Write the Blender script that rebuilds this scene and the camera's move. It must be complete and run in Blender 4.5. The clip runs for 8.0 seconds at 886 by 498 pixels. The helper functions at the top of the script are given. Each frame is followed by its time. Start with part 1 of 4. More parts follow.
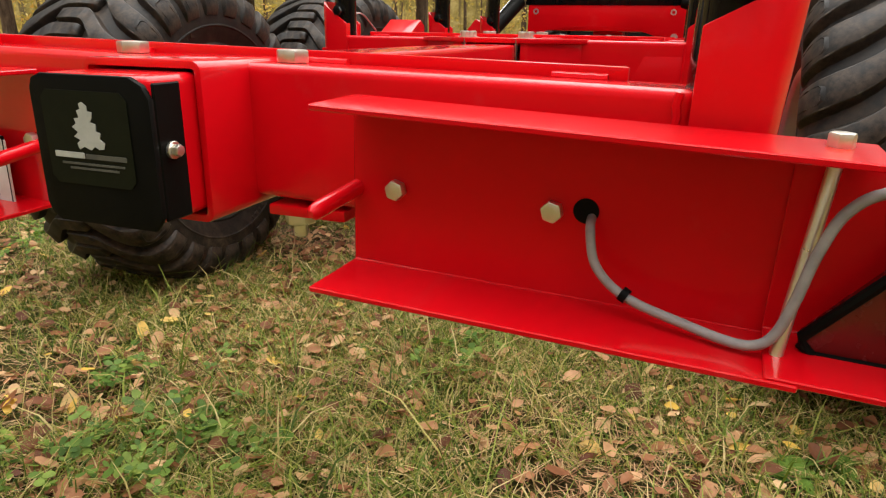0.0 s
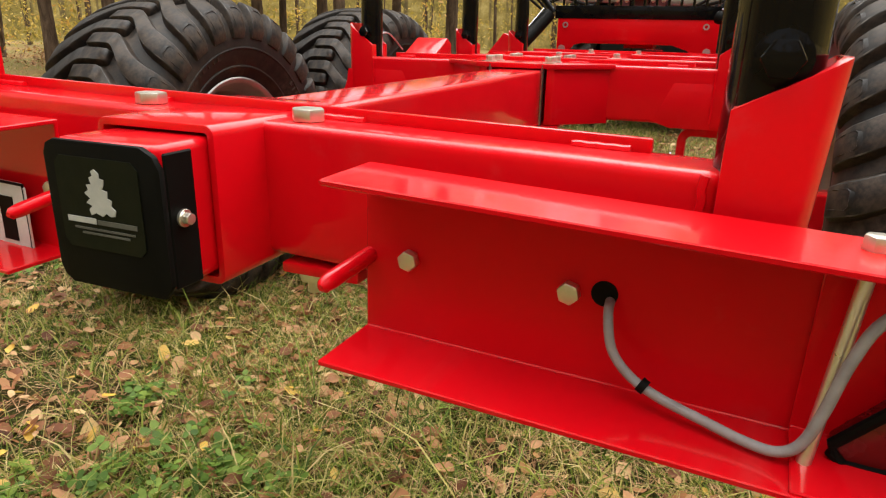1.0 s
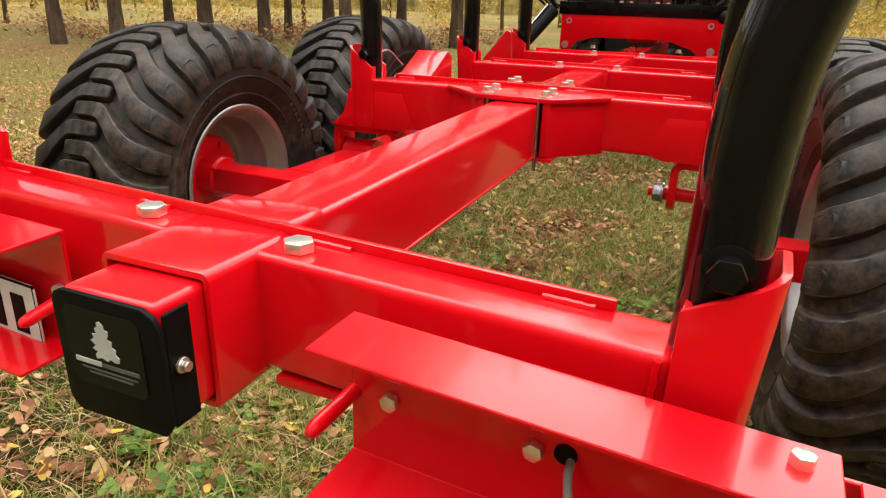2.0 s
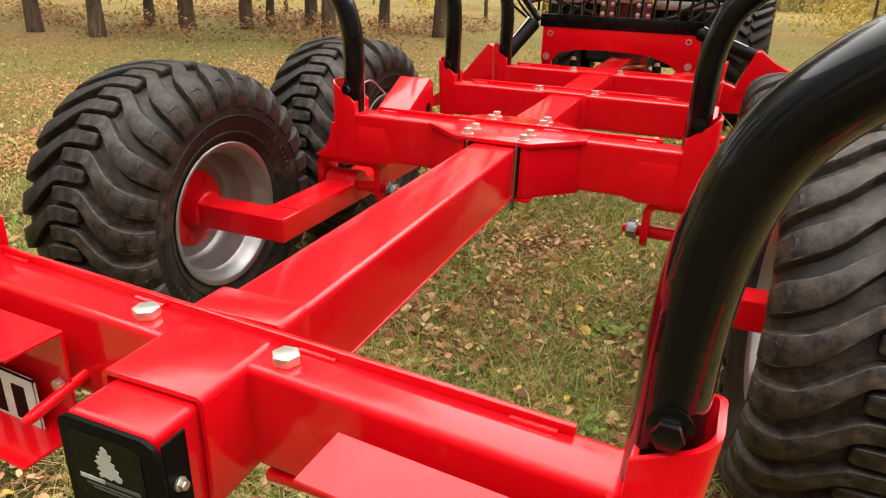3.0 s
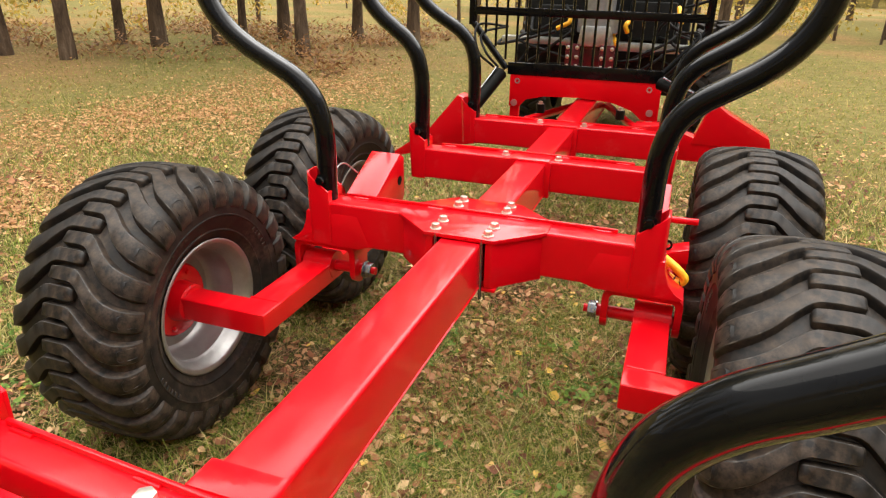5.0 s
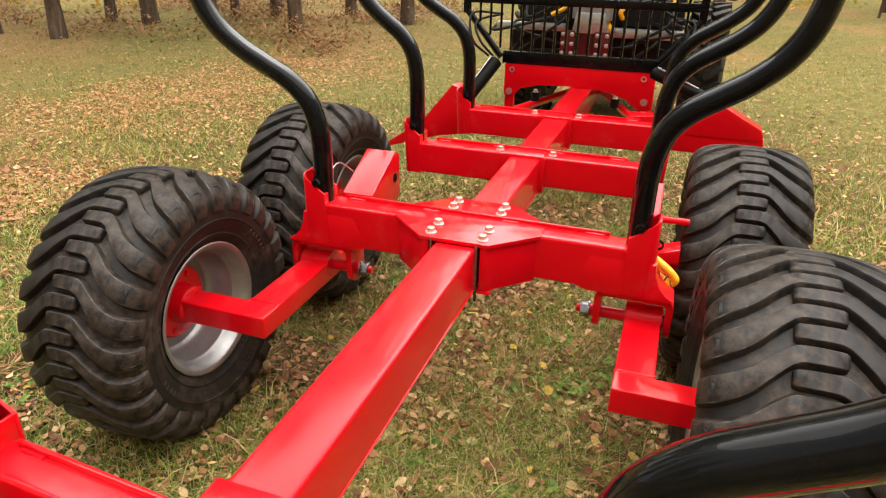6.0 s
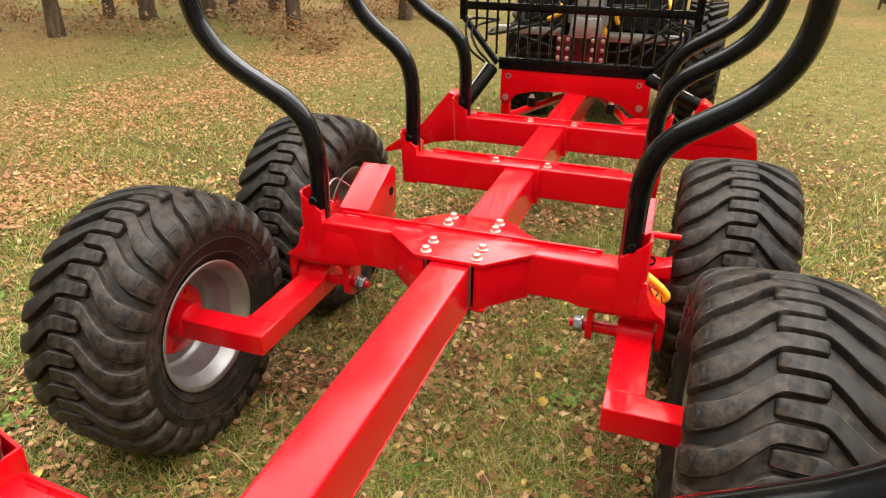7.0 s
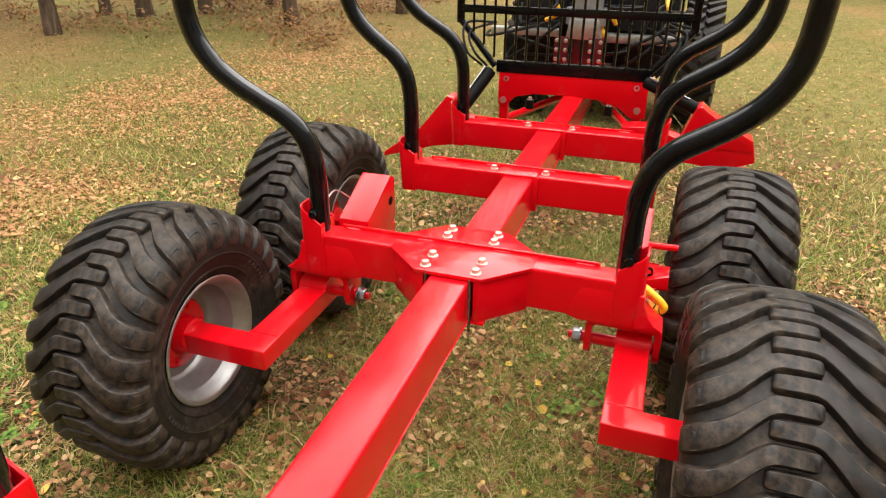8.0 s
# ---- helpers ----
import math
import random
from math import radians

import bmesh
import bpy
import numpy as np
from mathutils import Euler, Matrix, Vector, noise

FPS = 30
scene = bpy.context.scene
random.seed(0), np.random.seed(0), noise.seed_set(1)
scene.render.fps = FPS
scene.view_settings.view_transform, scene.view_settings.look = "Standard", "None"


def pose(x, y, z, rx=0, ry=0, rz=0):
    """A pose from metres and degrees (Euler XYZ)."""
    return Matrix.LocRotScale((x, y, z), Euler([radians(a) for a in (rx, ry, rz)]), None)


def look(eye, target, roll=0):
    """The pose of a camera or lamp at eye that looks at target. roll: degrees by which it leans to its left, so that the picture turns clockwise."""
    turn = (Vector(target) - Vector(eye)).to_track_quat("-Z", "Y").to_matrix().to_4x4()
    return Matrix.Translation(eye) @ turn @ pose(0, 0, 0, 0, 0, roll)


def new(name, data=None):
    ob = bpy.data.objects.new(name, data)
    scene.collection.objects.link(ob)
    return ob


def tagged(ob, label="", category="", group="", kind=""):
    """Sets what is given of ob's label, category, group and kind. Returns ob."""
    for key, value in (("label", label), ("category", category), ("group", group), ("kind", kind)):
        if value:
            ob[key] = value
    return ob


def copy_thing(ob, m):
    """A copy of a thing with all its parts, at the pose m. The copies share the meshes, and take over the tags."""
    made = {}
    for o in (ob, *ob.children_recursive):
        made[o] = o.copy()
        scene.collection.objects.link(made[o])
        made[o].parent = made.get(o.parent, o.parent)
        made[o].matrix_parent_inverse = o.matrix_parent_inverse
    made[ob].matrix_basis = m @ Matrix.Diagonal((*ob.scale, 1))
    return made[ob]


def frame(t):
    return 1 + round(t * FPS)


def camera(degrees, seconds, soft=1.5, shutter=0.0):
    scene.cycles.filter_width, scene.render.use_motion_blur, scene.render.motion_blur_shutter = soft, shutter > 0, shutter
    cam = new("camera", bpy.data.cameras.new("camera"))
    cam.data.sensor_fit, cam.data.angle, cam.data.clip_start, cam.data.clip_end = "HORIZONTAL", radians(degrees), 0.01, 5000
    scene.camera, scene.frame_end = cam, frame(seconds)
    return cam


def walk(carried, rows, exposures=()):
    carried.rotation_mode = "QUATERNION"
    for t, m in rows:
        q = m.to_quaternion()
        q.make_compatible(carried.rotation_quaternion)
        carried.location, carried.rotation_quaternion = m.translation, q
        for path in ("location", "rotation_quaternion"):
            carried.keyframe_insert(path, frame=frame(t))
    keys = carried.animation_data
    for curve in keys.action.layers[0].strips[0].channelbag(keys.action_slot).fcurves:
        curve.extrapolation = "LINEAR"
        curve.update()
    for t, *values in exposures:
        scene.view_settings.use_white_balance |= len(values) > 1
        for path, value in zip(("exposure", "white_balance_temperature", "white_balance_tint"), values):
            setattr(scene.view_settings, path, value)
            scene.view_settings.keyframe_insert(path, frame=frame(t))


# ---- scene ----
cam = camera(67.8, 8.0, soft=1.2)
PATH = [
    (0, (0.594, -0.778, 0.798), (-0.05, 1.014, 0.187), 1.2),
    (0.5, (0.595, -0.759, 0.818), (-0.083, 1.024, 0.217), 0.3),
    (1, (0.59, -0.735, 0.862), (-0.129, 1.03, 0.256), 1.5),
    (1.5, (0.593, -0.715, 0.951), (-0.137, 1.027, 0.292), 2.0),
    (1.7, (0.598, -0.709, 0.998), (-0.129, 1.027, 0.32), 2.0),
    (2.8, (0.615, -0.717, 1.226), (-0.061, 1.006, 0.467), 2.1),
    (3, (0.609, -0.708, 1.257), (-0.056, 1.02, 0.503), 2.4),
    (3.5, (0.605, -0.71, 1.353), (-0.044, 1.023, 0.595), 1.9),
    (4, (0.616, -0.72, 1.434), (-0.018, 1.018, 0.674), 1.8),
    (4.5, (0.62, -0.727, 1.524), (0.008, 1.015, 0.755), 2.0),
    (4.7, (0.635, -0.707, 1.56), (0.017, 1.038, 0.803), 1.4),
    (6, (0.634, -0.697, 1.714), (0.046, 1.021, 0.876), 1.1),
    (6.5, (0.638, -0.69, 1.776), (0.045, 1.023, 0.932), 0.7),
    (7, (0.649, -0.684, 1.817), (0.064, 1.023, 0.955), 0.8),
    (7.5, (0.648, -0.678, 1.863), (0.058, 1.016, 0.977), -0.0),
    (8, (0.644, -0.667, 1.903), (0.064, 1.029, 1.015), 0.3),
]
walk(cam, [(t, look(eye, target, roll)) for t, eye, target, roll in PATH], [(0.0, 0.68), (1.5, 0.80), (3.0, 0.92), (5.0, 0.96), (8.0, 1.02)])

# ---- light ----
world = bpy.data.worlds.new("overcast_sky")
scene.world = world
world.use_nodes = True
wn, wl = world.node_tree.nodes, world.node_tree.links
sky = wn.new("ShaderNodeTexSky")
sky.sky_type, sky.sun_disc = "NISHITA", False
sky.sun_elevation, sky.sun_rotation = radians(80), radians(20)
sky.air_density, sky.dust_density, sky.ozone_density = 1.0, 4.0, 1.0
grey = wn.new("ShaderNodeHueSaturation")
grey.inputs["Saturation"].default_value = 0.12
wl.new(sky.outputs["Color"], grey.inputs["Color"])
wl.new(grey.outputs["Color"], wn["Background"].inputs["Color"])
wn["Background"].inputs["Strength"].default_value = 0.14

sun_data = bpy.data.lights.new("sun", "SUN")
sun_data.energy, sun_data.angle, sun_data.color = 3.5, radians(104), (1.0, 0.965, 0.90)
sun = new("sun", sun_data)
sun.matrix_world = look((0.342 * math.cos(radians(80)), 0.940 * math.cos(radians(80)), math.sin(radians(80))), (0, 0, 0))

# ---- materials ----


class Nodes:
    """A short way to write a node material."""

    def __init__(self, name):
        self.mat = bpy.data.materials.new(name)
        self.mat.use_nodes = True
        self.tree = self.mat.node_tree
        self.bsdf = self.tree.nodes["Principled BSDF"]
        self.coord = self.tree.nodes.new("ShaderNodeTexCoord")

    def add(self, kind, **values):
        node = self.tree.nodes.new(kind)
        for key, value in values.items():
            node.inputs[key].default_value = value
        return node

    def link(self, a, b):
        self.tree.links.new(a, b)

    def noise(self, scale, detail=4.0, rough=0.55, stretch=None, distortion=0.0, space="Object"):
        node = self.add("ShaderNodeTexNoise", Scale=scale, Detail=detail, Roughness=rough, Distortion=distortion)
        source = self.coord.outputs[space]
        if stretch:
            m = self.add("ShaderNodeMapping", Scale=stretch)
            self.link(source, m.inputs["Vector"])
            source = m.outputs["Vector"]
        self.link(source, node.inputs["Vector"])
        return node.outputs["Fac"]

    def ramp(self, fac, stops):
        node = self.tree.nodes.new("ShaderNodeValToRGB")
        while len(node.color_ramp.elements) < len(stops):
            node.color_ramp.elements.new(0.5)
        for e, (p, c) in zip(node.color_ramp.elements, stops):
            e.position, e.color = p, (*c, 1) if len(c) == 3 else c
        self.link(fac, node.inputs["Fac"])
        return node.outputs["Color"]

    def mix(self, fac, a, b, how="MIX"):
        node = self.tree.nodes.new("ShaderNodeMix")
        node.data_type, node.blend_type = "RGBA", how
        for value, socket in ((fac, node.inputs[0]), (a, node.inputs[6]), (b, node.inputs[7])):
            if isinstance(value, (int, float)):
                socket.default_value = value
            elif isinstance(value, tuple):
                socket.default_value = (*value, 1)
            else:
                self.link(value, socket)
        return node.outputs[2]

    def scale_to(self, fac, lo, hi, a=0.0, b=1.0):
        node = self.add("ShaderNodeMapRange")
        for k, v in zip((1, 2, 3, 4), (a, b, lo, hi)):
            node.inputs[k].default_value = v
        self.link(fac, node.inputs[0])
        return node.outputs[0]

    def bump(self, height, strength=0.2, distance=0.002, after=None):
        node = self.add("ShaderNodeBump", Strength=strength, Distance=distance)
        self.link(height, node.inputs["Height"])
        if after:
            self.link(after, node.inputs["Normal"])
        return node.outputs["Normal"]

    def set(self, **values):
        names = dict(color="Base Color", rough="Roughness", metal="Metallic", normal="Normal", coat="Coat Weight",
                     coat_rough="Coat Roughness", coat_ior="Coat IOR", spec="Specular IOR Level", sub="Subsurface Weight", trans="Transmission Weight", ior="IOR")
        for key, value in values.items():
            socket = self.bsdf.inputs[names[key]]
            if isinstance(value, (int, float)):
                socket.default_value = value
            elif isinstance(value, tuple):
                socket.default_value = (*value, 1)
            else:
                self.link(value, socket)
        return self.mat


def red_paint():
    n = Nodes("red_paint")
    big, fine = n.noise(2.2, 3), n.noise(260, 2)
    dust = n.noise(18, 6, 0.7)
    color = n.ramp(big, [(0.3, (0.58, 0.0014, 0.0060)), (0.7, (0.66, 0.0022, 0.0085))])
    color = n.mix(n.scale_to(dust, 0.0, 0.03, 0.55, 0.8), color, (0.62, 0.10, 0.07))
    scuff = n.noise(7, 6, 0.65, (1.0, 0.12, 1.0))
    color = n.mix(n.scale_to(scuff, 0.0, 0.16, 0.58, 0.78), color, (0.70, 0.16, 0.15))
    peel = n.bump(n.noise(55, 2), 0.05, 0.002, n.bump(fine, 0.03, 0.0006))
    # gloss of the clear coat grows towards grazing angles
    graze = n.add("ShaderNodeLayerWeight", Blend=0.42)
    gloss = n.scale_to(graze.outputs["Facing"], 0.10, 1.0, 0.14, 0.38)
    return n.set(color=color, rough=n.scale_to(dust, 0.32, 0.5), normal=peel, spec=0.07, coat=gloss, coat_rough=n.scale_to(dust, 0.05, 0.14), coat_ior=1.6)


def black_paint():
    n = Nodes("black_paint")
    color = n.ramp(n.noise(9, 5), [(0.3, (0.0025, 0.0025, 0.003)), (0.75, (0.006, 0.0058, 0.0055))])
    graze = n.add("ShaderNodeLayerWeight", Blend=0.42)
    gloss = n.scale_to(graze.outputs["Facing"], 0.12, 1.0, 0.12, 0.42)
    return n.set(color=color, rough=n.scale_to(n.noise(24, 5), 0.16, 0.3), normal=n.bump(n.noise(60, 2), 0.05, 0.002), spec=0.05, coat=gloss, coat_rough=0.035, coat_ior=1.7)


def black_plastic():
    n = Nodes("black_plastic")
    return n.set(color=n.ramp(n.noise(14, 4), [(0.3, (0.003, 0.003, 0.0027)), (0.7, (0.006, 0.006, 0.005))]),
                 rough=n.scale_to(n.noise(40, 4), 0.35, 0.6), normal=n.bump(n.noise(420, 2), 0.15, 0.0006), spec=0.06)


def rubber():
    n = Nodes("tyre_rubber")
    dust, patch = n.noise(30, 6, 0.7), n.noise(3.5, 4)
    color = n.ramp(patch, [(0.3, (0.0045, 0.0041, 0.0039)), (0.75, (0.011, 0.0097, 0.0089))])
    color = n.mix(n.mix(1.0, n.scale_to(dust, 0.02, 0.75, 0.40, 0.74), n.scale_to(n.noise(5, 3), 0.25, 1.0, 0.42, 0.62), "MULTIPLY"), color, (0.125, 0.086, 0.058))
    return n.set(color=color, rough=n.scale_to(dust, 0.42, 0.68), normal=n.bump(n.noise(130, 3), 0.25, 0.0012), spec=0.24)


def scuff_highlight_rubber():
    """Rubber scuffed along the lugs' edges, paler to paint in their highlight."""
    n = Nodes("scuff_highlight_rubber")
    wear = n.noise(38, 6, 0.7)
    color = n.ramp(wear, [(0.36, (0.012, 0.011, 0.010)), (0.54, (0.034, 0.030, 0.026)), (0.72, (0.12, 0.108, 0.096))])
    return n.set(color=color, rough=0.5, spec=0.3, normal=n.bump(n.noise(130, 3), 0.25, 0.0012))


def rim_metal():
    n = Nodes("silver_rim_paint")
    return n.set(color=n.ramp(n.noise(12, 5), [(0.3, (0.30, 0.29, 0.28)), (0.7, (0.40, 0.39, 0.38))]), metal=0.85,
                 rough=n.scale_to(n.noise(30, 5), 0.36, 0.52), normal=n.bump(n.noise(90, 3), 0.06, 0.001))


def zinc():
    n = Nodes("zinc_plating")
    color = n.ramp(n.noise(40, 4), [(0.3, (0.62, 0.58, 0.48)), (0.7, (0.78, 0.76, 0.70))])
    return n.set(color=color, metal=0.9, rough=n.scale_to(n.noise(120, 3), 0.22, 0.42), normal=n.bump(n.noise(500, 2), 0.08, 0.0004))


def plain(name, a, b, rough=0.5, metal=0.0, scale=20, bump=0.1, spec=0.5):
    n = Nodes(name)
    return n.set(color=n.ramp(n.noise(scale, 5), [(0.3, a), (0.7, b)]), rough=n.scale_to(n.noise(scale * 2.3, 4), rough - 0.08, rough + 0.1),
                 metal=metal, spec=spec, normal=n.bump(n.noise(scale * 8, 3), bump, 0.001))


def soil():
    n = Nodes("forest_floor")
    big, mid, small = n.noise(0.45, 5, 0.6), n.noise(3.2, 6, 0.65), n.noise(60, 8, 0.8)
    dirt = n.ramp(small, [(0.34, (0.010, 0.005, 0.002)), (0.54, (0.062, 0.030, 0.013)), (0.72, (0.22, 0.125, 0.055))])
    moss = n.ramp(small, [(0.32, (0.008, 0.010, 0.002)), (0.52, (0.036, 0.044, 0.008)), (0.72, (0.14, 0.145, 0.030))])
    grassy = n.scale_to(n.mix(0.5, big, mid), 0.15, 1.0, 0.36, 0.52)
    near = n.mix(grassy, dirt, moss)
    # darker near the trailer, paler and yellower further off
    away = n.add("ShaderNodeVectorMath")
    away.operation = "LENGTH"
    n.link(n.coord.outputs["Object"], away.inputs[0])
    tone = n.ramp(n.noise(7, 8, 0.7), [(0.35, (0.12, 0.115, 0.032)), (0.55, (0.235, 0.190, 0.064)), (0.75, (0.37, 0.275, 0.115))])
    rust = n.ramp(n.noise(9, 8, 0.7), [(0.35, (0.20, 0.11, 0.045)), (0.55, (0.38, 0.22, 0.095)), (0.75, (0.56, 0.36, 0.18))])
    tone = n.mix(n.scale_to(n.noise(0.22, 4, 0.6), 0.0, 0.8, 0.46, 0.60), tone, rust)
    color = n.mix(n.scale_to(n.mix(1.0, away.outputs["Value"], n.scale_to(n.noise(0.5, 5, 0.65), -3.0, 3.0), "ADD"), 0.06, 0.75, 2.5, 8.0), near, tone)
    return n.set(color=color, rough=0.95, spec=0.1, normal=n.bump(small, 0.9, 0.02))


def varied(name, stops, rough=0.6, spec=0.3, sheen=0.0):
    """A colour for each loose piece of a mesh."""
    n = Nodes(name)
    geo = n.tree.nodes.new("ShaderNodeNewGeometry")
    color = n.ramp(geo.outputs["Random Per Island"], stops)
    color = n.mix(n.scale_to(n.noise(60, 4), 0.0, 0.45, 0.4, 0.8), color, n.mix(1.0, color, (0.45, 0.36, 0.28), "MULTIPLY"))
    n.set(color=color, rough=rough, spec=spec)
    return n.mat


def leafy(name, stops):
    """Thin leaves that let some light through."""
    mat = varied(name, stops, 0.55, 0.3)
    t = mat.node_tree
    bsdf, out = t.nodes["Principled BSDF"], t.nodes["Material Output"]
    glow = t.nodes.new("ShaderNodeBsdfTranslucent")
    both = t.nodes.new("ShaderNodeMixShader")
    both.inputs[0].default_value = 0.35
    t.links.new(bsdf.inputs["Base Color"].links[0].from_socket, glow.inputs["Color"])
    t.links.new(bsdf.outputs[0], both.inputs[1])
    t.links.new(glow.outputs[0], both.inputs[2])
    t.links.new(both.outputs[0], out.inputs["Surface"])
    return mat


def bark():
    n = Nodes("bark")
    ridges = n.noise(9, 8, 0.7, (1, 1, 0.22), 0.6)
    color = n.ramp(ridges, [(0.3, (0.034, 0.022, 0.014)), (0.55, (0.115, 0.078, 0.052)), (0.78, (0.25, 0.19, 0.135))])
    return n.set(color=color, rough=0.92, spec=0.2, normal=n.bump(ridges, 0.9, 0.03))


RED, BLACK, PLASTIC, RUBBER, RIM, ZINC = red_paint(), black_paint(), black_plastic(), rubber(), rim_metal(), zinc()
SCUFF_HIGHLIGHT = scuff_highlight_rubber()
STEEL = plain("bare_steel", (0.45, 0.45, 0.45), (0.62, 0.62, 0.61), 0.35, 0.9, 40)
WHITE = plain("dull_white_print", (0.36, 0.37, 0.34), (0.46, 0.47, 0.43), 0.6, 0.0, 60)
PRINT = plain("grey_print", (0.06, 0.06, 0.05), (0.10, 0.10, 0.08), 0.6, 0.0, 60)
DECAL = plain("dark_green_decal", (0.004, 0.0055, 0.002), (0.006, 0.008, 0.003), 0.55, 0.0, 30, 0.1, 0.15)
GREYCABLE = plain("grey_cable_sheath", (0.20, 0.19, 0.19), (0.30, 0.29, 0.28), 0.5, 0.0, 50)
# maroon darkened to hold the shade the crane column stands in
SHADED_MAROON = plain("shaded_maroon_paint", (0.055, 0.003, 0.007), (0.10, 0.006, 0.010), 0.35, 0.0, 12)
YELLOW = plain("yellow_hose_sleeve", (0.80, 0.36, 0.01), (0.90, 0.50, 0.02), 0.45, 0.0, 40)
HOSE = plain("black_hose", (0.006, 0.006, 0.006), (0.012, 0.012, 0.012), 0.5, 0.0, 60, 0.1, 0.15)
CHROME = plain("dull_chromed_steel", (0.20, 0.20, 0.21), (0.34, 0.34, 0.34), 0.22, 0.95, 40)
LENS = plain("dark_red_lens", (0.09, 0.002, 0.003), (0.13, 0.004, 0.004), 0.25, 0.0, 30)
ALU = plain("grey_casting", (0.22, 0.22, 0.23), (0.32, 0.32, 0.32), 0.4, 0.6, 25)
CLADGREY = plain("dark_machine_body", (0.006, 0.006, 0.006), (0.014, 0.014, 0.013), 0.55, 0.0, 14, 0.1, 0.12)
PLATEWHITE = plain("reflective_white_sheet", (0.50, 0.50, 0.47), (0.62, 0.62, 0.58), 0.5, 0.0, 40)


def distant_wood():
    n = Nodes("distant_wood")
    leaf = n.noise(0.9, 8, 0.75)
    stems = n.noise(1.6, 4, 0.6, (1, 1, 0.04))
    color = n.ramp(leaf, [(0.3, (0.10, 0.09, 0.03)), (0.5, (0.34, 0.27, 0.09)), (0.7, (0.58, 0.47, 0.20))])
    color = n.mix(n.scale_to(stems, 0.0, 0.7, 0.54, 0.62), color, (0.10, 0.075, 0.055))
    return n.set(color=color, rough=1.0, spec=0.0)


WOODS = distant_wood()
SOIL, BARK = soil(), bark()
GRASS = leafy("grass_blade", [(0.0, (0.045, 0.085, 0.008)), (0.32, (0.14, 0.21, 0.022)), (0.56, (0.30, 0.36, 0.054)), (0.74, (0.50, 0.42, 0.14)), (1.0, (0.70, 0.55, 0.27))])
FALLEN = leafy("fallen_leaf", [(0.0, (0.11, 0.036, 0.016)), (0.30, (0.27, 0.105, 0.044)), (0.62, (0.46, 0.215, 0.098)), (0.84, (0.66, 0.39, 0.20)), (0.94, (0.80, 0.58, 0.30)), (1.0, (0.86, 0.55, 0.08))])
DRYGRASS = leafy("dry_grass_blade", [(0.0, (0.15, 0.20, 0.034)), (0.5, (0.31, 0.31, 0.068)), (1.0, (0.50, 0.39, 0.13))])
FADED = leafy("faded_leaf", [(0.0, (0.36, 0.18, 0.070)), (0.4, (0.48, 0.255, 0.105)), (0.8, (0.60, 0.34, 0.155)), (1.0, (0.70, 0.45, 0.22))])
STRAW = varied("dry_needle", [(0.0, (0.15, 0.066, 0.028)), (0.5, (0.33, 0.175, 0.080)), (1.0, (0.52, 0.36, 0.19))], 0.8)
WEED = leafy("weed_leaf", [(0.0, (0.055, 0.12, 0.014)), (0.5, (0.12, 0.22, 0.028)), (1.0, (0.24, 0.34, 0.055))])
CROWN = leafy("autumn_foliage", [(0.0, (0.30, 0.25, 0.05)), (0.4, (0.52, 0.40, 0.08)), (0.75, (0.68, 0.48, 0.10)), (1.0, (0.60, 0.32, 0.08))])
BRACKEN = leafy("rusty_bracken", [(0.0, (0.13, 0.060, 0.025)), (0.5, (0.30, 0.145, 0.055)), (1.0, (0.44, 0.25, 0.095))])
CROWNGREEN = leafy("green_foliage", [(0.0, (0.045, 0.065, 0.015)), (0.5, (0.10, 0.12, 0.03)), (1.0, (0.24, 0.20, 0.05))])

# ---- shapes ----


def mesh_of(bm, name, mat, smooth=True, sharp=35):
    bmesh.ops.recalc_face_normals(bm, faces=bm.faces)
    me = bpy.data.meshes.new(name)
    for f in bm.faces:
        f.smooth = smooth
    if smooth:
        for e in bm.edges:
            if len(e.link_faces) == 2 and e.calc_face_angle(0) > radians(sharp):
                e.smooth = False
    bm.to_mesh(me)
    bm.free()
    me.materials.append(mat)
    return me


def part(name, bm, mat, parent=None, label="", smooth=True, sharp=35):
    ob = new(name, mesh_of(bm, name, mat, smooth, sharp))
    if parent:
        ob.parent = parent
    if label:
        ob["label"] = label
    return ob


def shared(name, me, parent, m):
    """One more part on a mesh that is there already."""
    ob = new(name, me)
    ob.parent = parent
    ob.matrix_basis = m
    return ob


def bevel(bm, width, segments=2, angle=30):
    edges = [e for e in bm.edges if len(e.link_faces) == 2 and e.calc_face_angle(0) > radians(angle)]
    bmesh.ops.bevel(bm, geom=edges, offset=width, segments=segments, affect="EDGES", profile=0.6, clamp_overlap=True)
    return bm


def box(x0, x1, y0, y1, z0, z1, round_by=0.004, segments=2, into=None):
    bm = bmesh.new()
    bmesh.ops.create_cube(bm, size=1, matrix=Matrix.Translation(((x0 + x1) / 2, (y0 + y1) / 2, (z0 + z1) / 2)) @ Matrix.Diagonal((x1 - x0, y1 - y0, z1 - z0, 1)))
    if round_by:
        bevel(bm, round_by, segments)
    return join(into, bm)


def join(into, bm):
    if into is None:
        return bm
    me = bpy.data.meshes.new("scratch")
    bm.to_mesh(me)
    bm.free()
    into.from_mesh(me)
    bpy.data.meshes.remove(me)
    return into


